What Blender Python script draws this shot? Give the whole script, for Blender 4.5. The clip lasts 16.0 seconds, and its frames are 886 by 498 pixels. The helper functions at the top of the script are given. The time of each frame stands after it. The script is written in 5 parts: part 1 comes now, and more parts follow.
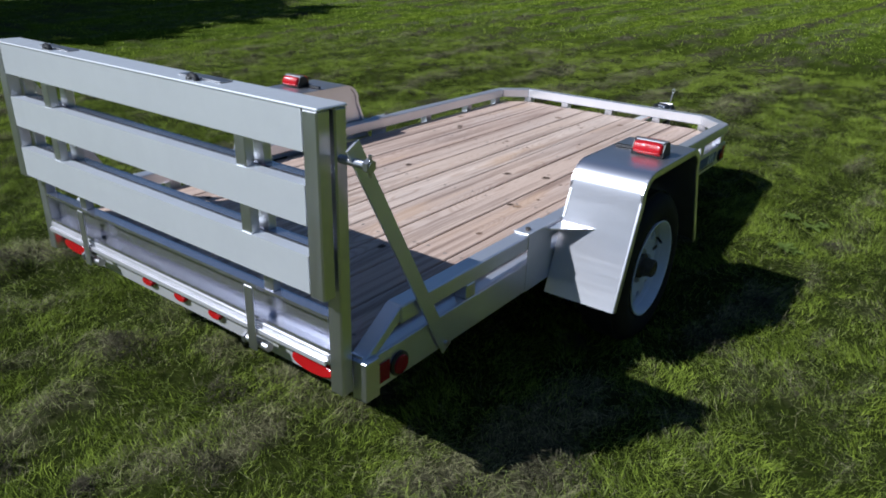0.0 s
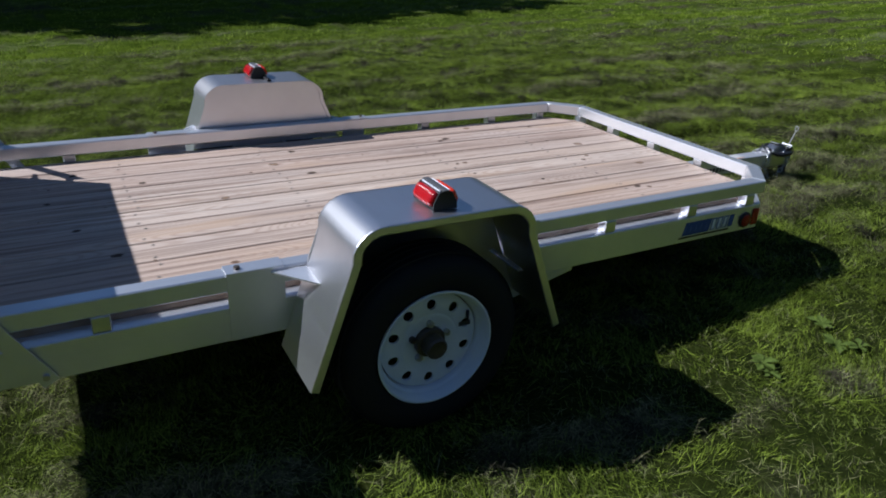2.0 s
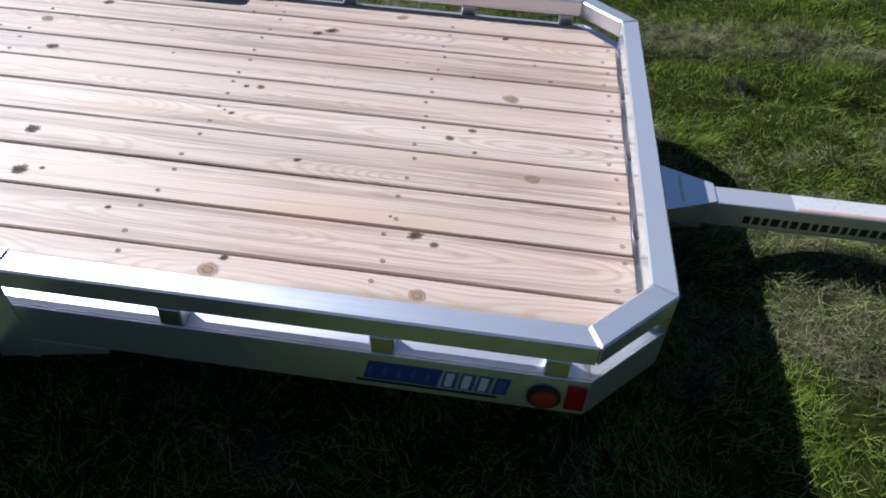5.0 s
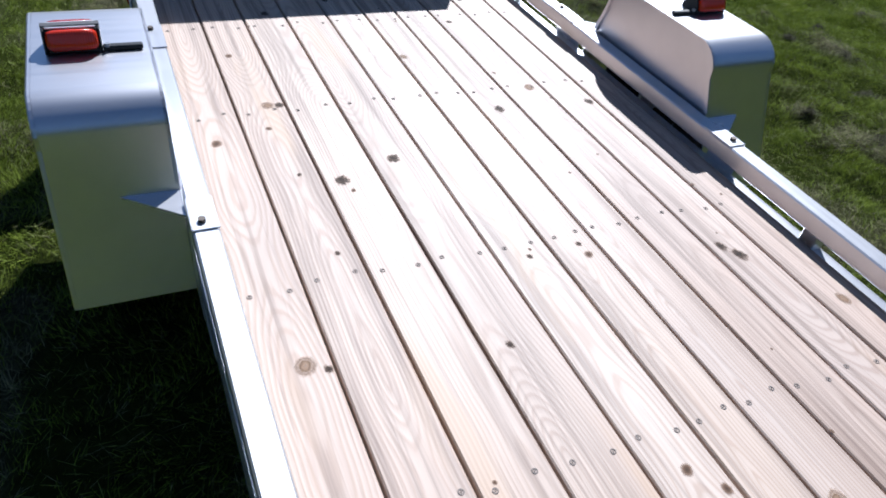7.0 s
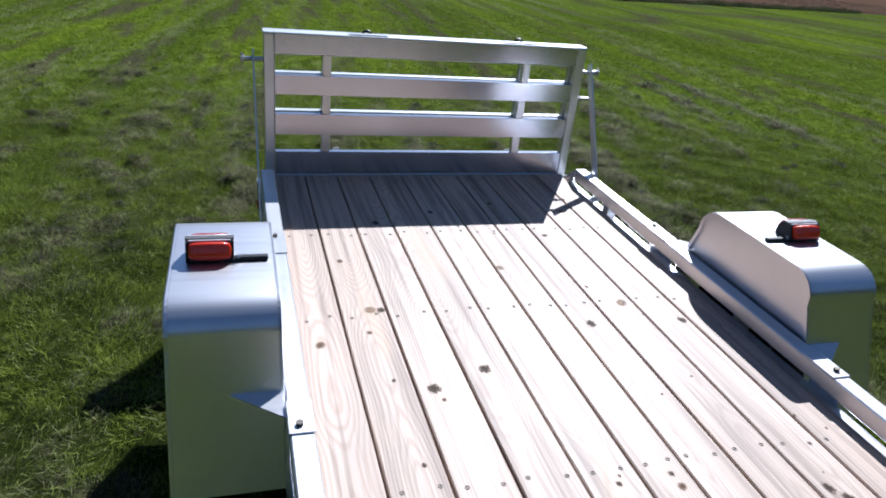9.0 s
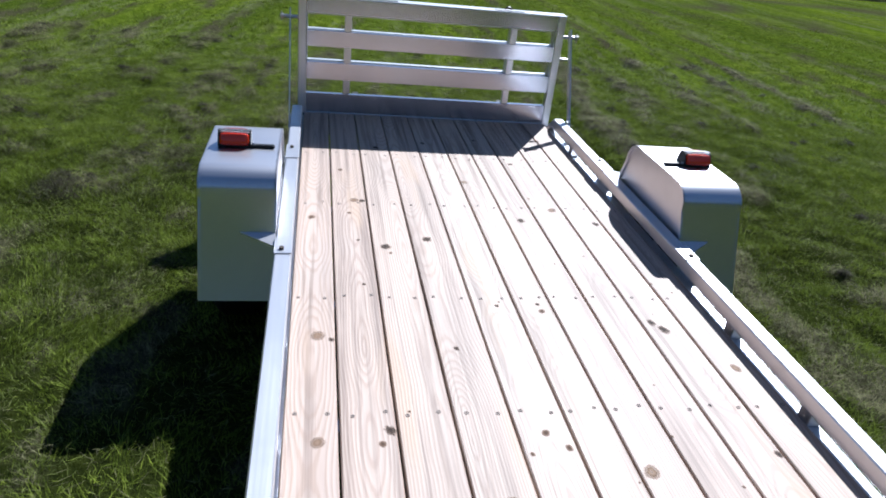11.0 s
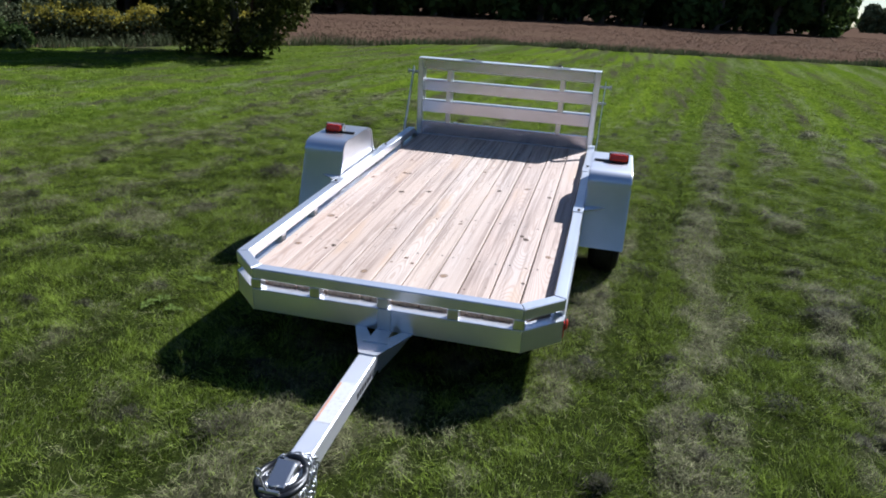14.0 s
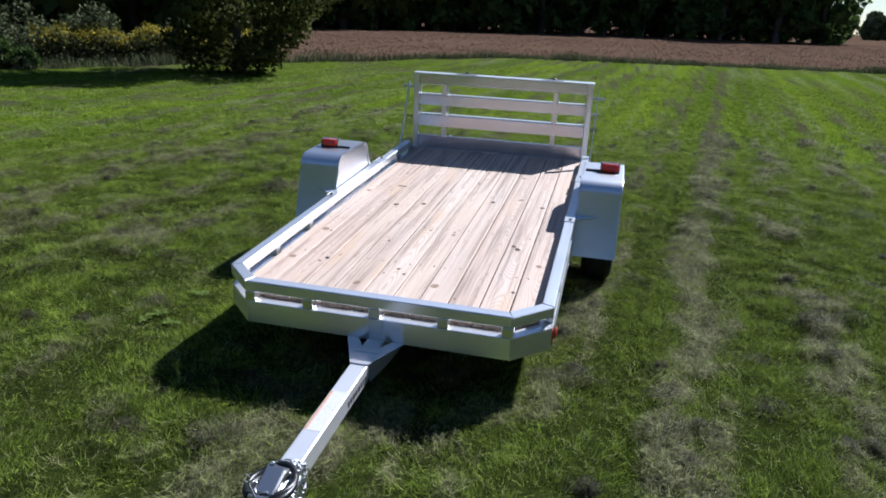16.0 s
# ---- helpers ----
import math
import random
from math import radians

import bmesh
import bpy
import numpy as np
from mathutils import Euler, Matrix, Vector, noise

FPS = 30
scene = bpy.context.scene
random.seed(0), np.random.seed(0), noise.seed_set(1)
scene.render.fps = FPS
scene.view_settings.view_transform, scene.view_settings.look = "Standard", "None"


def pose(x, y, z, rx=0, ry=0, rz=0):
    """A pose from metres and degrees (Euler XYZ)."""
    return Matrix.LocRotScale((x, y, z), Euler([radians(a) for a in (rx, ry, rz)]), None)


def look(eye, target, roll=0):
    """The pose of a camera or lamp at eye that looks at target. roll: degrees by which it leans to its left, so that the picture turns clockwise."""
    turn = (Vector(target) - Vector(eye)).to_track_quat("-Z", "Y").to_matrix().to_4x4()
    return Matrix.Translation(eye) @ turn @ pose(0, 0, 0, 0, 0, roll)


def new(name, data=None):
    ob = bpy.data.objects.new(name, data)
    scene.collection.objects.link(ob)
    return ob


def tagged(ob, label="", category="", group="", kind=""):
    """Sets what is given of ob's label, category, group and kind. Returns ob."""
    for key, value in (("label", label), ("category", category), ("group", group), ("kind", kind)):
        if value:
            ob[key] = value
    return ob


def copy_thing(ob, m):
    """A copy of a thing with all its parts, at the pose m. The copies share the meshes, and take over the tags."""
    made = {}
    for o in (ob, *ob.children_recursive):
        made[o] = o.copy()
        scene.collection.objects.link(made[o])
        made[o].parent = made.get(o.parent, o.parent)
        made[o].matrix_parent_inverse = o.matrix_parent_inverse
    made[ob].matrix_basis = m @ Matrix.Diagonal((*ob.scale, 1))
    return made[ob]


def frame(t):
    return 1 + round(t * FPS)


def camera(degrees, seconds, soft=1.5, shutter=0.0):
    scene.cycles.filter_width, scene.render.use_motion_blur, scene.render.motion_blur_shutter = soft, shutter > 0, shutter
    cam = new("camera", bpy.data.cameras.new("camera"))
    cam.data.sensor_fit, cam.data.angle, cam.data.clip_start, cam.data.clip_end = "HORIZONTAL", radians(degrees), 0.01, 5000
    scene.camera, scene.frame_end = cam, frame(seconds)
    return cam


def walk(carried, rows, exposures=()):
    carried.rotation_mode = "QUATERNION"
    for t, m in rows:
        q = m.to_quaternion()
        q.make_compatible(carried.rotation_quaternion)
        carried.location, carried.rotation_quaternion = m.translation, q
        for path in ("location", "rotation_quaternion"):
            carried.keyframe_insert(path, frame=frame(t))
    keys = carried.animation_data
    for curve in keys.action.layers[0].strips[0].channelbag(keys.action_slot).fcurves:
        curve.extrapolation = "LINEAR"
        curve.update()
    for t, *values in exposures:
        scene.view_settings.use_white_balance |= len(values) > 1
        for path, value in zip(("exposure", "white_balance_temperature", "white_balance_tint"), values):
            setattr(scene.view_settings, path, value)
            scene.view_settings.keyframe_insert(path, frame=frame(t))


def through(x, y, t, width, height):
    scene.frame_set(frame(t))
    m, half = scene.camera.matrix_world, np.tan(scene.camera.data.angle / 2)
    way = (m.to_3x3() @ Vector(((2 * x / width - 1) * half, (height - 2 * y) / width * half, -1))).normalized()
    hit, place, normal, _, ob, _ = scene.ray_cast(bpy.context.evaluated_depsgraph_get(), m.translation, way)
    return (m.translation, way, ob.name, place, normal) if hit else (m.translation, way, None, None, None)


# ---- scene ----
cam = camera(64.8, 16.0, soft=1.9)

PATH = [
    (0, (1.813, -4.215, 1.503), (0.726, -2.775, 0.64), -0.1),
    (0.5, (2.034, -3.859, 1.5), (0.762, -2.569, 0.654), -2.2),
    (1, (2.278, -3.498, 1.5), (0.801, -2.462, 0.636), 0.0),
    (1.5, (2.448, -3.075, 1.461), (0.916, -2.111, 0.611), 2.4),
    (2, (2.547, -2.656, 1.45), (0.966, -1.796, 0.578), 0.0),
    (2.5, (2.705, -2.25, 1.461), (1.012, -1.666, 0.571), 0.7),
    (3, (2.703, -1.863, 1.426), (0.98, -1.394, 0.524), -0.4),
    (3.5, (2.583, -1.417, 1.42), (0.87, -1.0, 0.477), -0.5),
    (5.8, (1.116, -0.112, 1.413), (-0.163, -0.709, -0.004), 5.7),
    (6, (1.030, -0.132, 1.348), (-0.279, -0.837, 0.008), 10.6),
    (6.5, (0.866, -0.118, 1.347), (-0.089, -1.194, -0.043), 9.4),
    (7, (0.847, -0.046, 1.407), (0.104, -1.456, 0.198), 6.9),
    (7.5, (0.857, -0.05, 1.468), (0.196, -1.656, 0.476), 5.3),
    (8, (0.888, -0.069, 1.519), (0.29, -1.79, 0.695), 4.8),
    (10.3, (0.797, 0.365, 1.47), (0.298, -1.41, 0.70), 5.3),
    (10.5, (0.781, 0.486, 1.469), (0.319, -1.286, 0.664), 5.5),
    (11, (0.645, 0.84, 1.529), (0.281, -0.942, 0.697), 5.9),
    (11.5, (0.451, 1.241, 1.527), (0.258, -0.571, 0.703), 5.0),
    (12, (0.26, 1.66, 1.527), (0.12, -0.188, 0.775), 5.7),
    (12.5, (0.008, 1.97, 1.577), (0.087, 0.081, 0.924), 4.9),
    (13, (-0.348, 2.264, 1.564), (-0.117, 0.393, 0.899), 3.3),
    (13.5, (-0.619, 2.537, 1.554), (-0.327, 0.687, 0.854), 4.1),
    (14, (-0.838, 2.646, 1.606), (-0.433, 0.807, 0.933), 3.7),
    (14.5, (-0.948, 2.673, 1.617), (-0.499, 0.834, 0.971), 3.0),
    (15, (-0.917, 2.677, 1.614), (-0.498, 0.835, 0.957), 3.5),
    (15.5, (-0.918, 2.681, 1.6), (-0.492, 0.836, 0.958), 3.0),
    (16, (-0.923, 2.683, 1.616), (-0.496, 0.837, 0.978), 2.7),
]
EXPOSURES = [(0.0, 0.40, 5600, 11), (1.0, 0.32, 5600, 11), (2.0, 0.30, 5600, 11), (3.0, 0.40, 5600, 11), (3.7, 0.46, 5600, 11), (5.8, 0.52, 5600, 11), (6.4, 0.52, 5600, 11), (7.2, 0.66, 5600, 11), (10.3, 0.66, 5600, 11), (13.6, 0.90, 5600, 11), (16.0, 0.90, 5600, 11)]
walk(cam, [(t, look(eye, target, roll)) for t, eye, target, roll in PATH], EXPOSURES)

# ---- world, sun ----
TO_SUN = Vector((-0.38, -0.586, 0.671)).normalized()
world = bpy.data.worlds.new("sky")
scene.world = world
world.use_nodes = True
wn = world.node_tree
sky = wn.nodes.new("ShaderNodeTexSky")
sky.sky_type, sky.sun_disc = "NISHITA", False
sky.sun_elevation = math.asin(TO_SUN.z)
sky.sun_rotation = math.atan2(TO_SUN.x, TO_SUN.y)
sky.air_density, sky.dust_density, sky.ozone_density = 1.0, 0.1, 2.5
wn.nodes["Background"].inputs["Strength"].default_value = 0.05
wn.links.new(sky.outputs["Color"], wn.nodes["Background"].inputs["Color"])
sun = new("sun", bpy.data.lights.new("sun", "SUN"))
sun.data.energy, sun.data.angle, sun.data.color = 5.0, radians(0.53), (1.0, 0.96, 0.90)
sun.matrix_world = look((TO_SUN * 40)[:], (0, 0, 0))


# ---- materials ----
def material(name, roughness=0.6, metallic=0.0, base=(0.5, 0.5, 0.5), specular=0.5):
    m = bpy.data.materials.new(name)
    m.use_nodes = True
    b = m.node_tree.nodes["Principled BSDF"]
    b.inputs["Base Color"].default_value = (*base, 1)
    b.inputs["Roughness"].default_value = roughness
    b.inputs["Metallic"].default_value = metallic
    b.inputs["Specular IOR Level"].default_value = specular
    return m, m.node_tree, b


def node(tree, kind, ins=None, **props):
    n = tree.nodes.new(kind)
    for k, v in props.items():
        if k == "operation":
            n.operation = v
        elif k == "blend_type":
            n.blend_type = v
        elif k == "data_type":
            n.data_type = v
        elif k == "wave_type":
            n.wave_type = v
        elif k == "bands_direction":
            n.bands_direction = v
        elif k == "feature":
            n.feature = v
    for k, v in (ins or {}).items():
        if isinstance(v, bpy.types.NodeSocket):
            tree.links.new(v, n.inputs[k])
        else:
            n.inputs[k].default_value = v
    return n


def ramp(tree, fac, stops):
    n = tree.nodes.new("ShaderNodeValToRGB")
    els = n.color_ramp.elements
    while len(els) < len(stops):
        els.new(0.5)
    for e, (p, c) in zip(els, stops):
        e.position, e.color = p, (*c, 1)
    tree.links.new(fac, n.inputs["Fac"])
    return n.outputs["Color"]


def coords(tree, which="Object", scale=(1, 1, 1), shift=None):
    c = tree.nodes.new("ShaderNodeTexCoord")
    mp = tree.nodes.new("ShaderNodeMapping")
    mp.inputs["Scale"].default_value = scale
    tree.links.new(c.outputs[which], mp.inputs["Vector"])
    if shift is not None:
        tree.links.new(shift, mp.inputs["Location"])
    return mp.outputs["Vector"]


def bump(tree, b, height, strength, distance):
    n = node(tree, "ShaderNodeBump", {"Height": height, "Strength": strength, "Distance": distance})
    tree.links.new(n.outputs["Normal"], b.inputs["Normal"])


def noise_tex(tree, vector, scale, detail=4.0, rough=0.55):
    return node(tree, "ShaderNodeTexNoise", {"Vector": vector, "Scale": scale, "Detail": detail, "Roughness": rough}).outputs["Fac"]


def mix(tree, fac, a, b, blend="MIX"):
    n = tree.nodes.new("ShaderNodeMix")
    n.data_type, n.blend_type = "RGBA", blend
    for k, v in ((0, fac), (6, a), (7, b)):
        if isinstance(v, bpy.types.NodeSocket):
            tree.links.new(v, n.inputs[k])
        else:
            n.inputs[k].default_value = v if k == 0 else (*v, 1)
    return n.outputs[2]


def aluminium(name, stretch, rough, base=(0.74, 0.75, 0.79), spread=0.12, dents=0.25, metal=1.0, lined=0.10):
    """Mill-finish aluminium with faint drawn lines along the stretched axis, smudges and shallow waves."""
    m, t, b = material(name, rough, metal, base)
    lines = noise_tex(t, coords(t, scale=stretch), 60.0, 3.0)
    smudge = noise_tex(t, coords(t), 5.0, 6.0, 0.65)
    s = node(t, "ShaderNodeMath", {0: smudge, 1: spread * 2}, operation="MULTIPLY").outputs[0]
    l = node(t, "ShaderNodeMath", {0: lines, 1: lined}, operation="MULTIPLY").outputs[0]
    both = node(t, "ShaderNodeMath", {0: s, 1: l}, operation="ADD").outputs[0]
    r = node(t, "ShaderNodeMath", {0: both, 1: rough - spread - lined / 2}, operation="ADD").outputs[0]
    t.links.new(r, b.inputs["Roughness"])
    dark = tuple(v * 0.80 for v in base)
    t.links.new(mix(t, smudge, base, dark), b.inputs["Base Color"])
    if dents:
        h = node(t, "ShaderNodeMath", {0: lines, 1: noise_tex(t, coords(t), 2.5, 2.0)}, operation="ADD").outputs[0]
        bump(t, b, h, dents, 0.0012)
    return m


ALU_X = aluminium("aluminium_drawn_across", (0.02, 1, 1), 0.24, (0.84, 0.84, 0.87), 0.04, 0.10, metal=0.68)
ALU_Y = aluminium("aluminium_drawn_along", (1, 0.02, 1), 0.34, (0.80, 0.81, 0.85), 0.08, metal=0.78)
ALU_Z = aluminium("aluminium_drawn_upright", (1, 1, 0.02), 0.36)
FENDER = aluminium("fender_sheet_aluminium", (0.02, 1, 1), 0.36, (0.78, 0.78, 0.82), 0.03, 0.0, metal=0.98, lined=0.07)
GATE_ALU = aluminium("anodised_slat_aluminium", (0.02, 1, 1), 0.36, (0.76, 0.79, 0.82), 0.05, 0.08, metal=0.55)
# Inner slats: the shade on their forward faces is put into a darker, bluer base.
SHADED_SLAT_ALU = aluminium("shaded_inner_slat_aluminium", (0.02, 1, 1), 0.22, (0.60, 0.61, 0.68), 0.03, 0.06, metal=0.92)
TONGUE_ALU = aluminium("dull_tongue_aluminium", (1, 0.02, 1), 0.46, (0.72, 0.72, 0.75), 0.08, 0.2, metal=0.7)
STEEL, _t, _b = material("bright_zinc_steel", 0.36, 1.0, (0.50, 0.50, 0.52))
DARK_STEEL, _t, _b = material("dull_hub_steel", 0.55, 0.8, (0.10, 0.085, 0.075))
_t.links.new(mix(_t, noise_tex(_t, coords(_t), 40.0), (0.16, 0.135, 0.115), (0.045, 0.040, 0.038)), _b.inputs["Base Color"])
SCREW, _t, _b = material("blackened_screw", 0.8, 0.0, (0.22, 0.19, 0.17), 0.3)
GREY, _t, _b = material("grey_plastic_strip", 0.5, 0.0, (0.075, 0.075, 0.08))
BLACK, _t, _b = material("black_plastic", 0.45, 0.0, (0.012, 0.012, 0.013))
CABLE, _t, _b = material("black_cable_sheath", 0.35, 0.0, (0.010, 0.010, 0.011))
RUBBER, _t, _b = material("tyre_rubber", 0.75, 0.0, (0.011, 0.011, 0.012), 0.3)
bump(_t, _b, noise_tex(_t, coords(_t), 90.0), 0.3, 0.002)
RIM, _t, _b = material("white_wheel_paint", 0.38, 0.0, (0.78, 0.80, 0.84))
_t.links.new(mix(_t, noise_tex(_t, coords(_t), 14.0), (0.80, 0.84, 0.92), (0.66, 0.69, 0.76)), _b.inputs["Base Color"])
RED, _t, _b = material("red_lens", 0.20, 0.0, (0.34, 0.005, 0.008), 0.35)
_b.inputs["Coat Weight"].default_value = 0.25
bump(_t, _b, node(_t, "ShaderNodeTexWave", {"Vector": coords(_t), "Scale": 60.0}).outputs["Fac"], 0.35, 0.002)
AMBER, _t, _b = material("amber_lens", 0.14, 0.0, (0.66, 0.034, 0.006))
_b.inputs["Coat Weight"].default_value = 0.6
bump(_t, _b, node(_t, "ShaderNodeTexWave", {"Vector": coords(_t), "Scale": 60.0}).outputs["Fac"], 0.35, 0.002)
DEEP_RED, _t, _b = material("dark_red_lens", 0.25, 0.0, (0.26, 0.004, 0.014), 0.2)
MARKER, _t, _b = material("brownish_red_lens", 0.3, 0.0, (0.34, 0.030, 0.010), 0.2)
STICKER, _t, _b = material("white_sticker", 0.45, 0.0, (0.60, 0.60, 0.60))
_t.links.new(ramp(_t, noise_tex(_t, coords(_t), 90.0, 4.0, 0.7), [(0.32, (0.34, 0.29, 0.27)), (0.42, (0.49, 0.48, 0.49)), (0.8, (0.53, 0.53, 0.54))]), _b.inputs["Base Color"])
ORANGE, _t, _b = material("orange_print", 0.5, 0.0, (0.50, 0.27, 0.17))
BLUE, _t, _b = material("blue_decal", 0.4, 0.0, (0.015, 0.06, 0.28))
PALE_BLUE, _t, _b = material("mid_blue_decal", 0.4, 0.0, (0.06, 0.12, 0.38))
SHED, _t, _b = material("weathered_pale_boards", 0.8, 0.0, (0.34, 0.35, 0.37))
INK, _t, _b = material("black_print", 0.5, 0.0, (0.02, 0.02, 0.02))


def make_wood():
    """Pine boards: cathedral rings about a wandering heart, fine grain, amber streaks and grey wear, each board its own."""
    m, t, b = material("pine_deck", 0.66, specular=1.0)

    def calc(op, *vals):
        return node(t, "ShaderNodeMath", dict(enumerate(vals)), operation=op).outputs[0]
    info = t.nodes.new("ShaderNodeObjectInfo").outputs["Random"]
    far = node(t, "ShaderNodeVectorMath", {0: info, 1: (7.3, 31.7, 3.1)}, operation="MULTIPLY").outputs[0]
    other = calc("FRACT", calc("MULTIPLY", info, 7.31))
    sep = node(t, "ShaderNodeSeparateXYZ", {0: coords(t)})
    slow = noise_tex(t, coords(t, scale=(0.0, 1.0, 0.0), shift=far), 0.9, 2.0)
    deep = calc("MULTIPLY_ADD", slow, 0.30, -0.120)
    off = calc("ADD", sep.outputs[0], calc("MULTIPLY_ADD", info, 0.09, -0.045))
    rad = calc("POWER", calc("MULTIPLY_ADD", deep, deep, calc("MULTIPLY", off, off)), 0.5)
    warp = noise_tex(t, coords(t, scale=(1.0, 0.10, 1.0), shift=far), 14.0, 4.0, 0.6)
    swirl = noise_tex(t, coords(t, scale=(1.0, 0.45, 1.0), shift=far), 7.0, 2.0, 0.5)
    rad = calc("MULTIPLY_ADD", swirl, 0.006, calc("MULTIPLY_ADD", warp, 0.014, rad))
    wave = calc("SINE", calc("MULTIPLY", rad, 760.0))
    rings = calc("MULTIPLY_ADD", wave, 0.5, 0.5)
    fine = noise_tex(t, coords(t, scale=(1.0, 0.02, 1.0), shift=far), 190.0, 3.0, 0.6)
    blotch = noise_tex(t, coords(t, scale=(1.0, 0.4, 1.0), shift=far), 4.0, 4.0)
    pale = ramp(t, other, [(0.0, (0.52, 0.380, 0.295)), (0.25, (0.61, 0.485, 0.385)), (0.5, (0.51, 0.368, 0.285)), (0.75, (0.65, 0.535, 0.445)), (1.0, (0.56, 0.430, 0.330))])
    late = ramp(t, info, [(0.0, (0.34, 0.205, 0.135)), (0.4, (0.40, 0.25, 0.15)), (0.7, (0.31, 0.18, 0.125)), (1.0, (0.37, 0.245, 0.165))])
    band = ramp(t, rings, [(0.30, (0, 0, 0)), (0.72, (0.35, 0.35, 0.35)), (0.93, (1, 1, 1))])
    amount = calc("MULTIPLY", band, calc("MULTIPLY_ADD", blotch, 1.10, 0.05))
    c = mix(t, amount, pale, late)
    c = mix(t, calc("MULTIPLY", fine, 0.40), c, (0.33, 0.25, 0.20))
    c = mix(t, ramp(t, blotch, [(0.42, (0, 0, 0)), (0.78, (0.5, 0.5, 0.5))]), c, (0.43, 0.365, 0.325))
    streak = noise_tex(t, coords(t, scale=(1.0, 0.020, 1.0), shift=far), 38.0, 5.0, 0.65)
    c = mix(t, ramp(t, streak, [(0.47, (0, 0, 0)), (0.68, (0.9, 0.9, 0.9))]), c, (0.15, 0.090, 0.060))
    broad = noise_tex(t, coords(t, scale=(1.0, 0.030, 1.0), shift=far), 16.0, 3.0, 0.6)
    c = mix(t, ramp(t, broad, [(0.48, (0, 0, 0)), (0.70, (0.32, 0.32, 0.32))]), c, (0.25, 0.155, 0.105))
    stain = noise_tex(t, coords(t, scale=(1.0, 0.13, 1.0), shift=far), 9.0, 3.0, 0.5)
    c = mix(t, ramp(t, stain, [(0.60, (0, 0, 0)), (0.70, (0.55, 0.55, 0.55))]), c, (0.45, 0.295, 0.18))
    t.links.new(c, b.inputs["Base Color"])
    t.links.new(calc("MULTIPLY_ADD", blotch, 0.16, 0.57), b.inputs["Roughness"])
    bump(t, b, calc("ADD", rings, fine), 0.25, 0.001)
    return m


def make_knot(name, stops, edge, wobble, scale):
    """A knot's heart and rings, ragged, fading into the board at its rim."""
    m, t, b = material(name, 0.75, specular=0.2)
    c = coords(t)
    wob = noise_tex(t, node(t, "ShaderNodeVectorMath", {0: c, 1: t.nodes.new("ShaderNodeObjectInfo").outputs["Location"]}, operation="ADD").outputs[0], scale, 4.0, 0.65)
    length = node(t, "ShaderNodeVectorMath", {0: c}, operation="LENGTH").outputs["Value"]
    w = node(t, "ShaderNodeMath", {0: wob, 1: wobble, 2: -0.5 * wobble}, operation="MULTIPLY_ADD").outputs[0]
    r = node(t, "ShaderNodeMath", {0: length, 1: w}, operation="ADD").outputs[0]
    t.links.new(ramp(t, r, stops), b.inputs["Base Color"])
    a = ramp(t, r, [(p, (v, v, v)) for p, v in edge])
    tr = t.nodes.new("ShaderNodeBsdfTransparent")
    mx = t.nodes.new("ShaderNodeMixShader")
    t.links.new(a, mx.inputs[0])
    t.links.new(tr.outputs[0], mx.inputs[1])
    t.links.new(b.outputs[0], mx.inputs[2])
    t.links.new(mx.outputs[0], t.nodes["Material Output"].inputs["Surface"])
    return m


WOOD = make_wood()
DARK_KNOT = make_knot("cracked_dark_knot", [(0.0, (0.06, 0.038, 0.026)), (0.20, (0.010, 0.008, 0.007)), (0.34, (0.12, 0.075, 0.05)), (0.42, (0.020, 0.014, 0.011)), (0.62, (0.24, 0.165, 0.12))],
                      [(0.22, 1.0), (0.36, 0.75), (0.46, 0.85), (0.80, 0.0)], 1.25, 2.6)
RING_KNOT = make_knot("tan_ringed_knot", [(0.0, (0.20, 0.12, 0.07)), (0.16, (0.36, 0.235, 0.145)), (0.34, (0.31, 0.20, 0.125)), (0.44, (0.11, 0.065, 0.04)), (0.52, (0.40, 0.28, 0.19)), (0.66, (0.22, 0.14, 0.09)), (0.74, (0.42, 0.30, 0.21))],
                      [(0.10, 0.55), (0.30, 0.65), (0.45, 0.95), (0.56, 0.35), (0.67, 0.6), (0.88, 0.0)], 0.75, 1.3)
PIN_KNOT = make_knot("small_brown_knot", [(0.0, (0.05, 0.030, 0.02)), (0.45, (0.13, 0.078, 0.05)), (0.8, (0.36, 0.25, 0.18))], [(0.5, 1.0), (0.95, 0.0)], 0.5, 2.0)


def make_leaf(name, lo, hi, through=0.25, patch=0.35):
    """Leaves or blades, each its own shade, in patches, letting some light through."""
    m, t, b = material(name, 0.65, specular=0.04)
    rnd = t.nodes.new("ShaderNodeNewGeometry").outputs["Random Per Island"]
    big = noise_tex(t, coords(t), patch, 4.0, 0.6)
    f = node(t, "ShaderNodeMath", {0: node(t, "ShaderNodeMath", {0: rnd, 1: 0.50}, operation="MULTIPLY").outputs[0],
                                   1: node(t, "ShaderNodeMath", {0: big, 1: 0.75}, operation="MULTIPLY").outputs[0]}, operation="ADD").outputs[0]
    c = ramp(t, f, [(0.30, lo), (0.62, tuple(a * 0.62 + b * 0.38 for a, b in zip(lo, hi))), (0.92, hi)])
    t.links.new(c, b.inputs["Base Color"])
    tl = node(t, "ShaderNodeBsdfTranslucent", {"Color": c})
    mx = node(t, "ShaderNodeMixShader", {0: through, 1: b.outputs[0], 2: tl.outputs[0]})
    t.links.new(mx.outputs[0], t.nodes["Material Output"].inputs["Surface"])
    return m


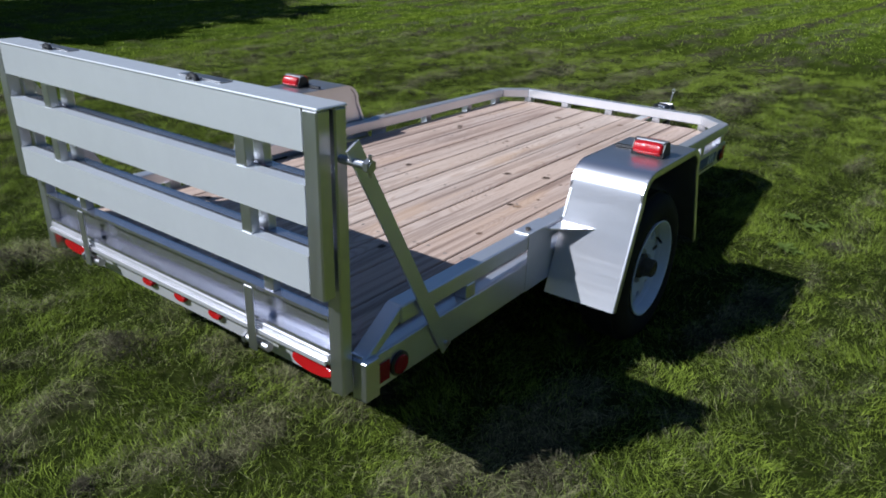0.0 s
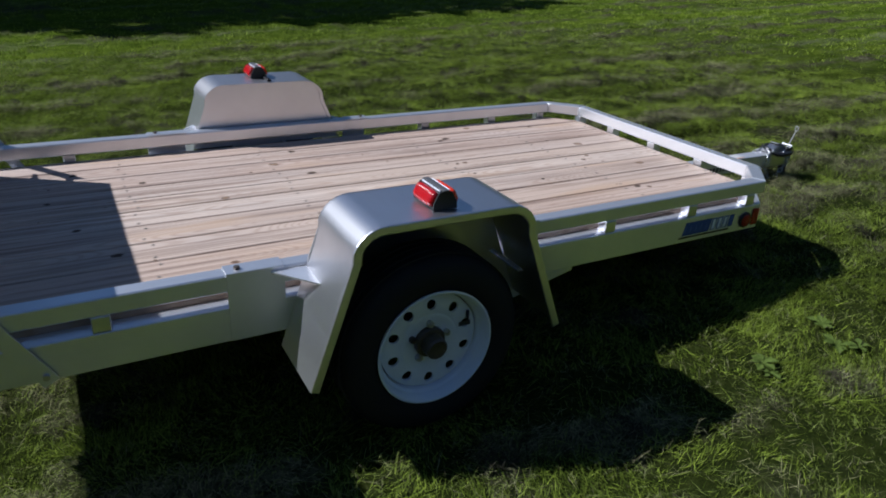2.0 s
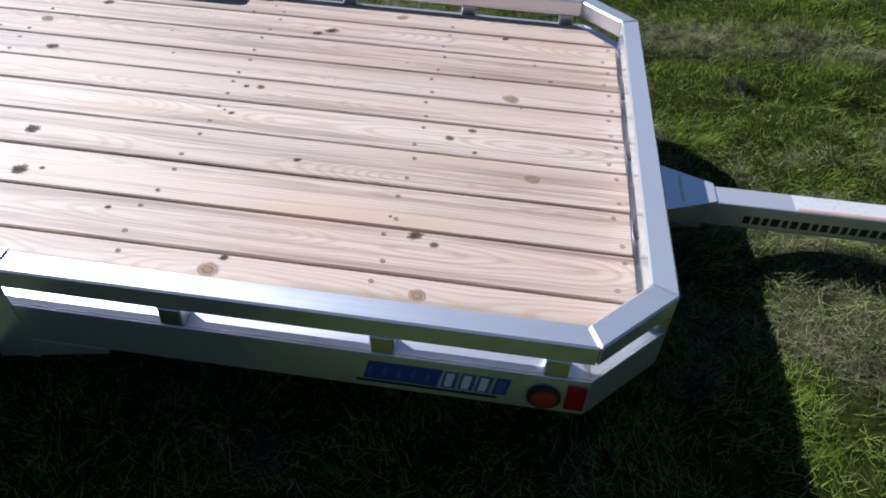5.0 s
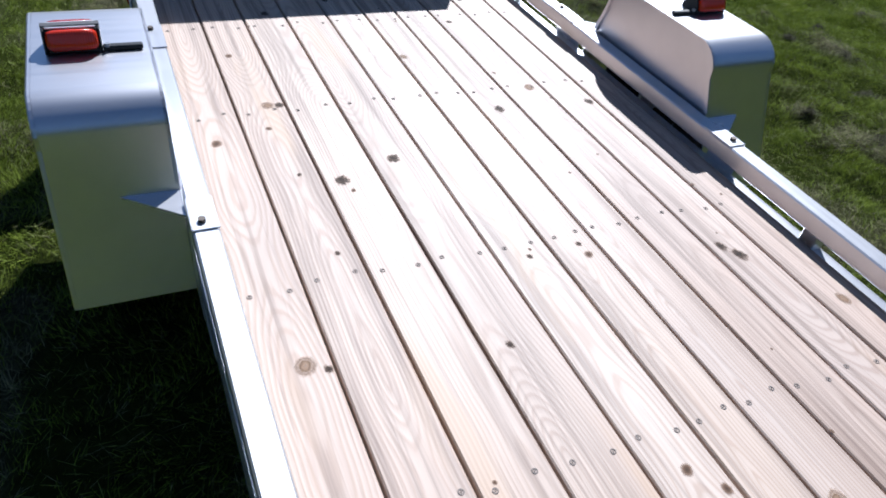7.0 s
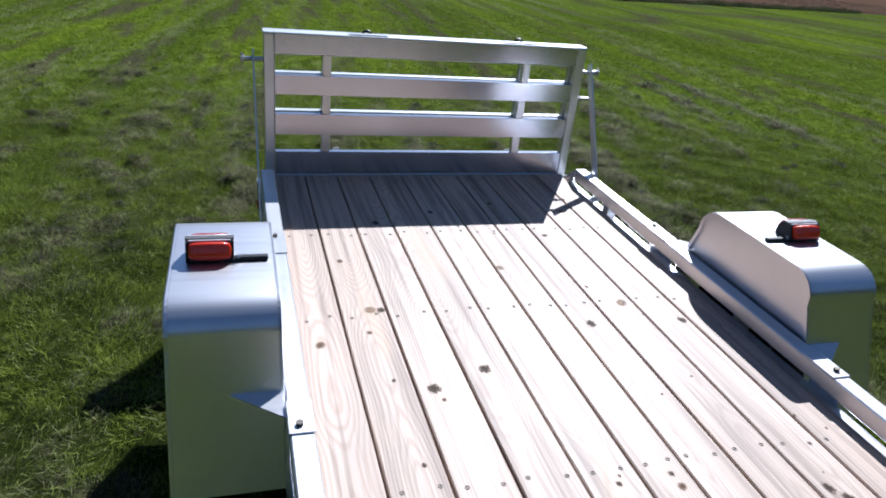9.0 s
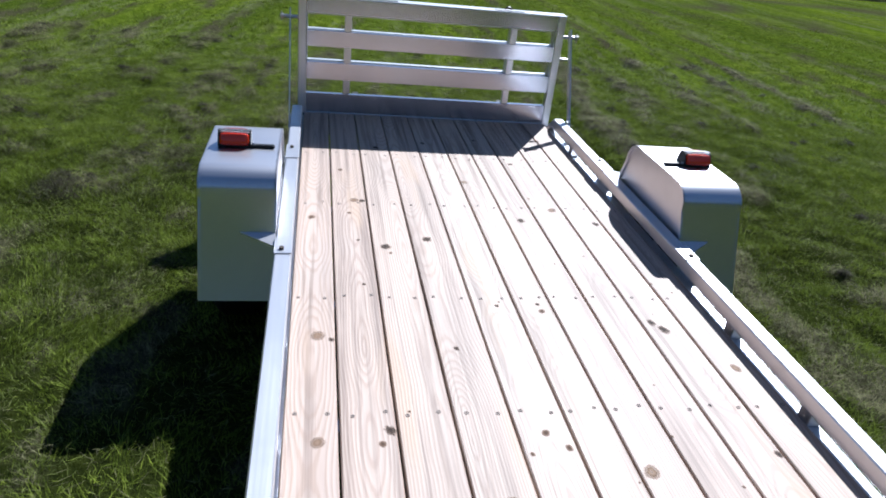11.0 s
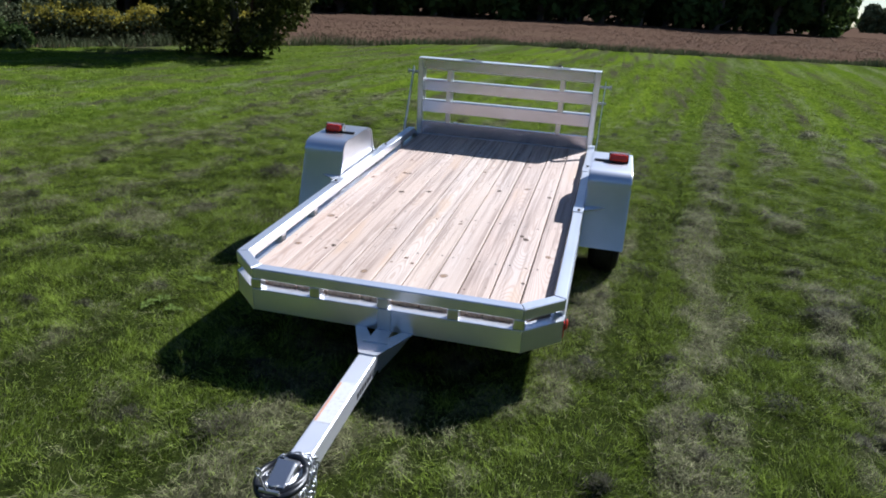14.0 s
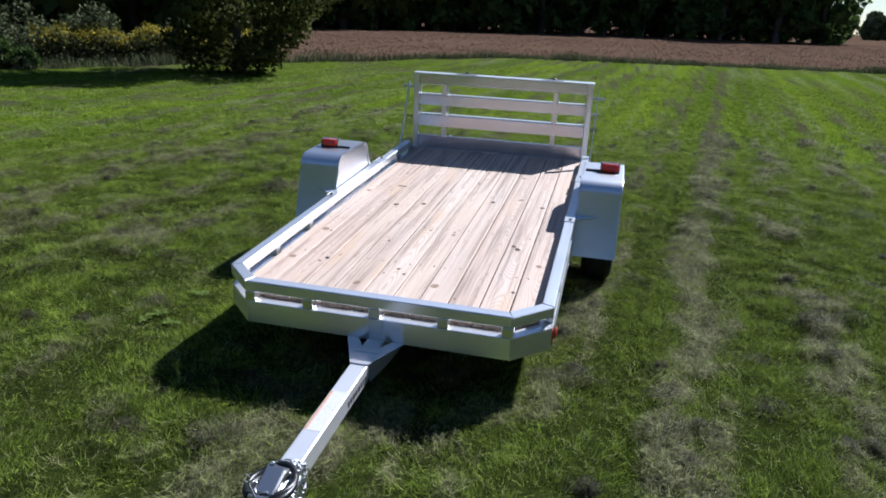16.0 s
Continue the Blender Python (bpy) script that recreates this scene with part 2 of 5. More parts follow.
GRASS = make_leaf("lawn_grass", (0.046, 0.070, 0.008), (0.330, 0.425, 0.055), 0.24, 4.5)
CUT = make_leaf("fresh_clippings", (0.034, 0.048, 0.010), (0.330, 0.395, 0.105), 0.10, 6.0)
HAY = make_leaf("dry_clippings", (0.022, 0.023, 0.011), (0.350, 0.335, 0.175), 0.10, 11.0)
WEED = make_leaf("weed_leaves", (0.055, 0.085, 0.016), (0.15, 0.205, 0.045), 0.25, 9.0)
CLOD = make_leaf("dark_clippings", (0.010, 0.010, 0.006), (0.085, 0.078, 0.048), 0.05, 9.0)
LONE_LEAF = make_leaf("lone_tree_leaves", (0.018, 0.026, 0.008), (0.130, 0.135, 0.035), 0.30, 0.9)
LEAF = make_leaf("tree_leaves", (0.026, 0.046, 0.014), (0.095, 0.140, 0.034), 0.36, 0.5)
LEAF_PALE = make_leaf("shrub_leaves", (0.036, 0.046, 0.022), (0.155, 0.172, 0.085), 0.20, 0.8)
GOLD = make_leaf("goldenrod", (0.10, 0.10, 0.020), (0.42, 0.34, 0.045), 0.25, 0.8)
STUBBLE = make_leaf("brown_field_stalks", (0.066, 0.040, 0.027), (0.108, 0.068, 0.045), 0.10, 0.12)
BARK, _t, _b = material("bark", 0.9, 0.0, (0.09, 0.075, 0.06))
bump(_t, _b, noise_tex(_t, coords(_t, scale=(6, 6, 1)), 4.0), 0.6, 0.03)


def make_ground():
    m, t, b = material("lawn_and_field", 1.0, specular=0.0)
    pos = coords(t)
    sep = node(t, "ShaderNodeSeparateXYZ", {0: pos})
    x, y = sep.outputs[0], sep.outputs[1]
    wob = noise_tex(t, pos, 0.35, 4.0)
    line = node(t, "ShaderNodeMath", {0: x, 1: 1.9, 2: -34.5}, operation="MULTIPLY_ADD").outputs[0]
    other = node(t, "ShaderNodeMath", {0: x, 1: 0.30, 2: -28.6}, operation="MULTIPLY_ADD").outputs[0]
    edge = node(t, "ShaderNodeMath", {0: line, 1: other}, operation="MAXIMUM").outputs[0]
    e2 = node(t, "ShaderNodeMath", {0: wob, 1: 2.4, 2: -1.2}, operation="MULTIPLY_ADD").outputs[0]
    edge = node(t, "ShaderNodeMath", {0: edge, 1: e2}, operation="ADD").outputs[0]
    field = node(t, "ShaderNodeMath", {0: edge, 1: y}, operation="SUBTRACT").outputs[0]
    field = ramp(t, field, [(0.0, (0, 0, 0)), (0.6, (1, 1, 1))])
    fine = noise_tex(t, pos, 22.0, 6.0, 0.7)
    lawn = ramp(t, fine, [(0.3, (0.010, 0.014, 0.004)), (0.6, (0.026, 0.034, 0.007)), (0.8, (0.06, 0.060, 0.022))])
    patch = noise_tex(t, pos, 0.25, 5.0, 0.6)
    along = node(t, "ShaderNodeMath", {0: y, 1: -0.13, 2: x}, operation="MULTIPLY_ADD").outputs[0]

    def combed(stretch, scale, detail, rough):
        """Noise drawn out along the mower's way."""
        v = node(t, "ShaderNodeMath", {0: y, 1: stretch}, operation="MULTIPLY").outputs[0]
        return noise_tex(t, node(t, "ShaderNodeCombineXYZ", {0: along, 1: v}).outputs[0], scale, detail, rough)
    clump = combed(0.45, 8.0, 7.0, 0.75)
    far = ramp(t, clump, [(0.34, (0.022, 0.035, 0.005)), (0.48, (0.056, 0.084, 0.008)), (0.66, (0.135, 0.175, 0.024))])
    far = mix(t, ramp(t, patch, [(0.35, (0, 0, 0)), (0.7, (0.5, 0.5, 0.5))]), far, (0.052, 0.088, 0.006))
    bands = combed(0.02, 0.75, 2.0, 0.5)
    far = mix(t, 1.0, far, ramp(t, bands, [(0.36, (0.72, 0.74, 0.80)), (0.5, (1.0, 1.0, 1.0)), (0.64, (1.25, 1.22, 1.0))]), "MULTIPLY")
    hay = node(t, "ShaderNodeMath", {0: combed(0.06, 1.6, 3.0, 0.6), 1: combed(0.30, 9.0, 5.0, 0.7)}, operation="MULTIPLY").outputs[0]
    far = mix(t, ramp(t, hay, [(0.265, (0, 0, 0)), (0.36, (0.75, 0.75, 0.75))]), far, (0.118, 0.130, 0.062))
    dist = node(t, "ShaderNodeVectorMath", {0: pos}, operation="LENGTH").outputs["Value"]
    lawn = mix(t, ramp(t, node(t, "ShaderNodeMath", {0: dist, 1: 0.02}, operation="MULTIPLY").outputs[0], [(0.07, (0, 0, 0)), (0.16, (1, 1, 1))]), lawn, far)
    dry = t.nodes.new("ShaderNodeAttribute")
    dry.attribute_name = "clippings"
    straw = ramp(t, fine, [(0.35, (0.020, 0.020, 0.010)), (0.55, (0.062, 0.060, 0.032)), (0.75, (0.14, 0.130, 0.080))])
    lawn = mix(t, dry.outputs["Fac"], lawn, straw)
    row = noise_tex(t, coords(t, scale=(0.15, 1.0, 1.0)), 0.5, 4.0, 0.7)
    soil = ramp(t, row, [(0.3, (0.066, 0.041, 0.029)), (0.55, (0.092, 0.058, 0.040)), (0.75, (0.088, 0.068, 0.036))])
    t.links.new(mix(t, field, lawn, soil), b.inputs["Base Color"])
    bump(t, b, fine, 0.8, 0.03)
    return m


GROUND = make_ground()


# ---- mesh helpers ----
def part(name, bm, mat, parent=None, label="", smooth=False):
    """One mesh object from a bmesh, under a thing or a part."""
    me = bpy.data.meshes.new(name)
    if smooth:
        for f in bm.faces:
            f.smooth = True
    bm.to_mesh(me)
    bm.free()
    me.materials.append(mat)
    ob = new(name, me)
    ob.parent = parent
    if label:
        tagged(ob, label)
    return ob


def share(name, me, parent, m):
    ob = new(name, me)
    ob.parent = parent
    ob.matrix_local = m
    return ob


def box(bm, x0, x1, y0, y1, z0, z1, bevel=0.003, segments=1):
    vs = [bm.verts.new(c) for c in ((x0, y0, z0), (x1, y0, z0), (x1, y1, z0), (x0, y1, z0), (x0, y0, z1), (x1, y0, z1), (x1, y1, z1), (x0, y1, z1))]
    fs = [bm.faces.new([vs[i] for i in q]) for q in ((3, 2, 1, 0), (4, 5, 6, 7), (0, 1, 5, 4), (1, 2, 6, 5), (2, 3, 7, 6), (3, 0, 4, 7))]
    if bevel:
        es = list({e for f in fs for e in f.edges})
        bmesh.ops.bevel(bm, geom=es, offset=bevel, segments=segments, affect="EDGES", profile=0.5)
    return vs


def boxed(*a, **k):
    bm = bmesh.new()
    box(bm, *a, **k)
    return bm


def prism(bm, outline, axis, a, b, bevel=0.0):
    """A flat outline of 2D points pushed along axis x, y or z from a to b."""
    def at(p, v):
        return {"x": (v, p[0], p[1]), "y": (p[0], v, p[1]), "z": (p[0], p[1], v)}[axis]
    lo, hi = [bm.verts.new(at(p, a)) for p in outline], [bm.verts.new(at(p, b)) for p in outline]
    n = len(outline)
    fs = [bm.faces.new(lo[::-1]), bm.faces.new(hi)]
    fs += [bm.faces.new((lo[i], lo[(i + 1) % n], hi[(i + 1) % n], hi[i])) for i in range(n)]
    bmesh.ops.recalc_face_normals(bm, faces=fs)
    if bevel:
        bmesh.ops.bevel(bm, geom=list({e for f in fs for e in f.edges}), offset=bevel, segments=1, affect="EDGES", profile=0.5)


def prismed(*a, **k):
    bm = bmesh.new()
    prism(bm, *a, **k)
    return bm


def lathe(bm, profile, segs=48, axis="x", centre=(0, 0, 0), closed=False):
    """Rings of (along, radius) turned round an axis."""
    rings = []
    for s, r in profile:
        ring = []
        for k in range(segs):
            c, d = math.cos(2 * math.pi * k / segs) * r, math.sin(2 * math.pi * k / segs) * r
            p = {"x": (s, c, d), "y": (c, s, d), "z": (c, d, s)}[axis]
            ring.append(bm.verts.new([p[i] + centre[i] for i in range(3)]))
        rings.append(ring)
    pairs = list(zip(rings, rings[1:])) + ([(rings[-1], rings[0])] if closed else [])
    for a, b in pairs:
        for k in range(segs):
            bm.faces.new((a[k], a[(k + 1) % segs], b[(k + 1) % segs], b[k]))
    if not closed:
        for ring in (rings[0], rings[-1]):
            if len({v.co.to_tuple(5) for v in ring}) > 2:
                bm.faces.new(ring)
    bmesh.ops.recalc_face_normals(bm, faces=bm.faces)


def rod(bm, a, b, r, segs=12):
    a, b = Vector(a), Vector(b)
    m = Matrix.Translation((a + b) / 2) @ (b - a).to_track_quat("Z", "Y").to_matrix().to_4x4()
    bmesh.ops.create_cone(bm, cap_ends=True, segments=segs, radius1=r, radius2=r, depth=(b - a).length, matrix=m)


def tube(bm, pts, r, segs=8):
    """A round tube along a line of points."""
    pts = [Vector(p) for p in pts]
    rings = []
    for i, p in enumerate(pts):
        d = (pts[min(i + 1, len(pts) - 1)] - pts[max(i - 1, 0)]).normalized()
        q = d.to_track_quat("Z", "Y")
        rings.append([bm.verts.new(p + q @ Vector((math.cos(2 * math.pi * k / segs) * r, math.sin(2 * math.pi * k / segs) * r, 0))) for k in range(segs)])
    for a, b in zip(rings, rings[1:]):
        for k in range(segs):
            bm.faces.new((a[k], a[(k + 1) % segs], b[(k + 1) % segs], b[k]))
    bm.faces.new(rings[0][::-1])
    bm.faces.new(rings[-1])


def ellipse(cx, cy, a, b, n=24):
    return [(cx + a * math.cos(2 * math.pi * k / n), cy + b * math.sin(2 * math.pi * k / n)) for k in range(n)]


def value_noise(x, y, size, seed=0):
    """Smooth random values in 0 to 1 over the plane."""
    rng = np.random.RandomState(seed)
    table = rng.rand(256, 256)
    u, v = x / size + 1000, y / size + 1000
    i, j = np.floor(u).astype(int), np.floor(v).astype(int)
    fu, fv = u - i, v - j
    fu, fv = fu * fu * (3 - 2 * fu), fv * fv * (3 - 2 * fv)
    a, b = table[i % 256, j % 256], table[(i + 1) % 256, j % 256]
    c, d = table[i % 256, (j + 1) % 256], table[(i + 1) % 256, (j + 1) % 256]
    return (a * (1 - fu) + b * fu) * (1 - fv) + (c * (1 - fu) + d * fu) * fv


def soup(name, verts, per, mat):
    """One mesh of many loose faces with `per` corners each, from an array of corners."""
    me = bpy.data.meshes.new(name)
    n = len(verts) // per
    me.vertices.add(len(verts))
    me.vertices.foreach_set("co", np.ascontiguousarray(verts, dtype=np.float32).ravel())
    me.loops.add(len(verts))
    me.loops.foreach_set("vertex_index", np.arange(len(verts), dtype=np.int32))
    me.polygons.add(n)
    me.polygons.foreach_set("loop_start", np.arange(0, len(verts), per, dtype=np.int32))
    me.update(calc_edges=True)
    me.materials.append(mat)
    return me


def cover(x, y):
    """Where the mown clippings lie: wandering rows along the mower's way, broken into clumps."""
    u = x - 0.13 * y + 0.10 * (value_noise(x, y, 1.3, 2) - 0.5)
    along = 0.35 + 1.1 * value_noise(u * 0.6, y, 0.40, 12)
    bias = 0.27 * along * np.exp(-((u + 1.33) / 0.12) ** 2) + 0.13 * along * np.exp(-((u + 0.72) / 0.16) ** 2) - 0.25 * np.exp(-((u + 1.03) / 0.14) ** 2)
    bias += np.where(u < -1.6, 0.12 * np.cos((u + 2.05) * 2 * np.pi / 0.75) - 0.05, 0) + np.where(u > 0.8, (0.060 + 0.10 * np.cos((u - 1.5) * 2 * np.pi / 0.85)) * np.clip(-y / 1.6, 0, 1) - 0.05, 0)
    big = value_noise(u, y * 0.22, 0.30, 8)
    mid = value_noise(u, y * 0.38, 0.12, 9)
    fine = value_noise(x, y * 0.7, 0.045, 10)
    return 0.30 * big + 0.30 * mid + 0.22 * value_noise(x, y, 0.16, 13) + 0.18 * fine + bias


def dryness(x, y):
    return np.clip((cover(x, y) - 0.515) * 5.5, 0, 1)


def height(x, y):
    """The lie of the land: level round the trailer, rising a little beyond the lawn."""
    far = np.clip((-y - 36.0) / 90.0, 0, 1.5)
    lift = far * np.clip(0.25 + 0.004 * x, 0.05, 0.5)
    near = 0.035 * (value_noise(x, y, 2.3, 5) - 0.5) + 0.03 * (value_noise(x, y, 0.8, 6) - 0.5) + 0.042 * (value_noise(x, y, 0.24, 7) - 0.5) + 0.035 * (value_noise(x, y, 0.11, 27) - 0.5)
    calm = np.clip((np.hypot(x, y + 1.5) - 1.0) / 1.2, 0.25, 1)
    mound = np.where(np.hypot(x, y + 1.5) < 16, dryness(x, y) * (0.4 + 1.2 * value_noise(x, y, 0.13, 33)), 0) * 0.022 * calm
    u = x - 0.13 * y + 0.04 * (value_noise(x, y, 0.7, 28) - 0.5)
    rut = -0.065 * np.exp(-((u + 1.04) / 0.032) ** 2) * np.clip(3 * value_noise(u, y, 0.35, 29) - 1.0, 0, 1) * np.where(np.abs(y) < 7, 1, 0)
    return lift + near * calm + mound + rut - 0.012


# ---- ground ----
def ground_sheet():
    def steps(near, far):
        s = [0.0]
        while s[-1] < far:
            s.append(s[-1] + (0.05 if s[-1] < near else 0.05 + (s[-1] - near) * 0.13))
        s = np.array(s)
        return np.concatenate([-s[:0:-1], s])
    gx, gy = steps(5.5, 700), steps(6.5, 700)
    X, Y = np.meshgrid(gx, gy, indexing="ij")
    Z = height(X, Y)
    V = np.stack([X, Y, Z], -1).reshape(-1, 3)
    ny = len(gy)
    faces = [(i * ny + j, (i + 1) * ny + j, (i + 1) * ny + j + 1, i * ny + j + 1) for i in range(len(gx) - 1) for j in range(ny - 1)]
    me = bpy.data.meshes.new("ground")
    me.from_pydata(V.tolist(), [], faces)
    me.polygons.foreach_set("use_smooth", [True] * len(me.polygons))
    dry = me.attributes.new("clippings", "FLOAT", "POINT")
    dry.data.foreach_set("value", dryness(V[:, 0], V[:, 1]).astype(np.float32))
    me.materials.append(GROUND)
    return tagged(new("ground", me), "mown green lawn running into a brown open field", "ground", kind="structure")


ground_sheet()

# ---- the trailer ----
trailer = tagged(new("utility_trailer"), "small aluminium utility trailer with pine deck and raised folding tailgate", "trailer")
trailer.matrix_world = pose(0, 0, 0.345, -2.95, 0, 0)

RAIL_X, RAIL_IN, RAIL_LO, RAIL_HI = 0.775, 0.720, 0.027, 0.080
FRAME_LO, FRAME_HI = -0.128, -0.022
CORNER_X, CORNER_Y, REAR_Y = 0.616, -0.157, -3.175
d_in = 0.055


def mirrored(pts, s):
    return [(s * x, y) for x, y in pts]


# Top rails with mitred corners and a rear end that slopes down to the frame.
k = d_in * math.tan(math.radians(22.5))
for s in (1, -1):
    part("top_rail", prismed(mirrored([(RAIL_X, CORNER_Y), (RAIL_X, -3.026), (RAIL_IN, -3.026), (RAIL_IN, CORNER_Y - k)], s), "z", RAIL_LO, RAIL_HI, 0.004), ALU_Y, trailer)
    part("top_rail", prismed(mirrored([(RAIL_X, CORNER_Y + 0.0015), (CORNER_X + 0.0015, 0), (CORNER_X - k, -d_in), (RAIL_IN, CORNER_Y - k + 0.0015)], s), "z", RAIL_LO, RAIL_HI, 0.004), ALU_Y, trailer)
    slope = [(-3.028, 0.080), (-3.167, -0.019), (-3.12, -0.019), (-3.028, 0.038)]
    part("sloping_rail_end", prismed(slope, "x", s * (RAIL_IN + 0.002), s * (RAIL_X - 0.002), 0.003), ALU_Y, trailer)
part("front_rail", prismed([(CORNER_X, 0), (-CORNER_X, 0), (-CORNER_X + k, -d_in), (CORNER_X - k, -d_in)], "z", RAIL_LO, RAIL_HI, 0.004), ALU_X, trailer)

# Lower frame channels: web outside, flanges turned inwards.
for s in (1, -1):
    web = [(-3.17, FRAME_LO), (CORNER_Y - 0.001, FRAME_LO), (CORNER_Y - 0.001, FRAME_HI), (-3.17, FRAME_HI)]
    side = part("side_frame", prismed(web, "x", s * 0.769, s * 0.775, 0.0015), ALU_Y, trailer)
    part("flange", prismed(mirrored([(0.7685, CORNER_Y), (0.7685, -3.17), (0.715, -3.17), (0.715, CORNER_Y)], s), "z", FRAME_HI - 0.006, FRAME_HI), ALU_Y, side)
    part("flange", prismed(mirrored([(0.7685, CORNER_Y), (0.7685, -3.17), (0.715, -3.17), (0.715, CORNER_Y)], s), "z", FRAME_LO, FRAME_LO + 0.006), ALU_Y, side)
    n = 0.006
    part("corner_frame", prismed(mirrored([(RAIL_X, CORNER_Y), (CORNER_X, 0), (CORNER_X - n * 0.4, -n), (RAIL_X - n, CORNER_Y - n * 0.4)], s), "z", FRAME_LO, FRAME_HI, 0.001), ALU_Y, trailer)
    part("corner_flange", prismed(mirrored([(RAIL_X - n, CORNER_Y - n * 0.4), (CORNER_X - n * 0.4, -n), (CORNER_X - k, -d_in), (RAIL_IN, CORNER_Y - k)], s), "z", FRAME_HI - 0.006, FRAME_HI), ALU_Y, trailer)
front = part("front_frame", boxed(-CORNER_X + 0.0005, CORNER_X - 0.0005, -0.006, 0, FRAME_LO, FRAME_HI, bevel=0.0015), ALU_X, trailer)
part("flange", boxed(-CORNER_X + 0.01, CORNER_X - 0.01, -0.055, -0.0065, FRAME_HI - 0.006, FRAME_HI, bevel=0), ALU_X, front)
part("flange", boxed(-CORNER_X + 0.01, CORNER_X - 0.01, -0.055, -0.0065, FRAME_LO, FRAME_LO + 0.006, bevel=0), ALU_X, front)
rear = part("rear_frame", boxed(-0.768, 0.768, REAR_Y, REAR_Y + 0.006, FRAME_LO, -0.006, bevel=0.0015), ALU_X, trailer)
for s in (1, -1):
    part("corner_post", boxed(*sorted((s * 0.742, s * 0.790)), -3.182, -3.13, -0.134, FRAME_HI + 0.004, bevel=0.002), ALU_Z, trailer, "scuffed aluminium corner post")

# Short posts between frame and top rail.
for y in (-0.225, -0.562, -0.985, -2.700):
    for s in (1, -1):
        part("rail_post", boxed(*sorted((s * 0.728, s * 0.773)), y - 0.024, y + 0.024, FRAME_HI + 0.001, RAIL_LO - 0.001, bevel=0.003), ALU_Z, trailer)
for x in (0.598, 0.3145, -0.0015, -0.3145, -0.598):
    part("rail_post", boxed(x - 0.025, x + 0.025, -0.050, -0.002, FRAME_HI + 0.001, RAIL_LO - 0.001, bevel=0.003), ALU_Z, trailer)

# Crossmembers and axle under the deck.
for y in (-0.62, -1.20, -1.95, -2.55):
    part("crossmember", boxed(-0.714, 0.714, y - 0.025, y + 0.025, -0.115, -0.040), ALU_X, trailer)
bm = bmesh.new()
rod(bm, (-0.95, -1.843, -0.152), (0.95, -1.843, -0.152), 0.026, 14)
part("axle", bm, DARK_STEEL, trailer, "dark steel axle tube", smooth=True)

# Deck: ten pine boards with open joints, screws and knots.
SEAMS = (0.716, 0.575, 0.428, 0.277, 0.123, -0.024, -0.151, -0.287, -0.433, -0.574, -0.716)
SCREW_ROWS = (-0.095, -0.612, -1.185, -1.925, -2.520, -3.110)
bm = bmesh.new()
lathe(bm, [(0.0002, 0.0064), (0.0008, 0.0062), (0.0008, 0.0038), (0.0002, 0.0036)], 10, "z", closed=True)
lathe(bm, [(0.0002, 0.0016), (0.0010, 0.0014)], 6, "z")
screw_mesh = bpy.data.meshes.new("screw")
bm.to_mesh(screw_mesh)
bm.free()
screw_mesh.materials.append(SCREW)
def knot_disc(name, mat):
    bm = bmesh.new()
    bmesh.ops.create_circle(bm, cap_ends=True, segments=20, radius=1.0)
    me = bpy.data.meshes.new(name)
    bm.to_mesh(me)
    bm.free()
    me.materials.append(mat)
    return me


KNOT_KIND = {"d": knot_disc("knot", DARK_KNOT), "r": knot_disc("knot", RING_KNOT), "p": knot_disc("knot", PIN_KNOT)}
# Across, along, radius in millimetres, kind: cracked dark, tan ringed or small brown.
KNOTS = ((0.630, -0.965, 30, "r"), (0.582, -0.945, 16, "d"), (0.219, -0.893, 15, "d"), (0.380, -1.540, 34, "d"), (0.365, -1.490, 9, "p"), (0.214, -1.606, 30, "d"), (-0.215, -1.798, 27, "d"),
         (-0.546, -1.782, 27, "d"), (-0.183, -0.378, 28, "r"), (-0.497, -0.989, 30, "d"), (-0.470, -1.03, 24, "d"), (0.040, -1.132, 13, "d"), (-0.107, -1.098, 15, "p"), (-0.104, -1.140, 14, "d"),
         (0.046, -0.526, 16, "p"), (0.0, -0.47, 14, "p"), (0.628, -0.518, 26, "r"), (0.438, -0.552, 24, "d"), (0.470, -0.505, 14, "p"), (0.656, -1.783, 19, "p"), (0.437, -1.955, 24, "d"),
         (0.480, -1.960, 26, "r"), (-0.386, -1.914, 26, "r"), (0.505, -1.830, 12, "p"), (0.480, -1.590, 11, "d"), (0.475, -1.265, 11, "d"), (0.190, -0.300, 24, "r"), (-0.560, -0.420, 18, "d"),
         (-0.640, -0.780, 22, "r"), (-0.030, -2.20, 20, "r"), (-0.330, -2.46, 22, "d"), (0.345, -2.62, 24, "d"), (0.090, -2.72, 20, "d"), (-0.205, -2.80, 18, "d"), (-0.51, -2.70, 22, "d"), (0.53, -2.30, 15, "p"))
rng = random.Random(4)
SMALL_KNOTS = tuple((rng.uniform(-0.70, 0.70), rng.uniform(-3.1, -0.1), rng.choice((4, 5, 6, 7, 9)), "p") for _ in range(22))
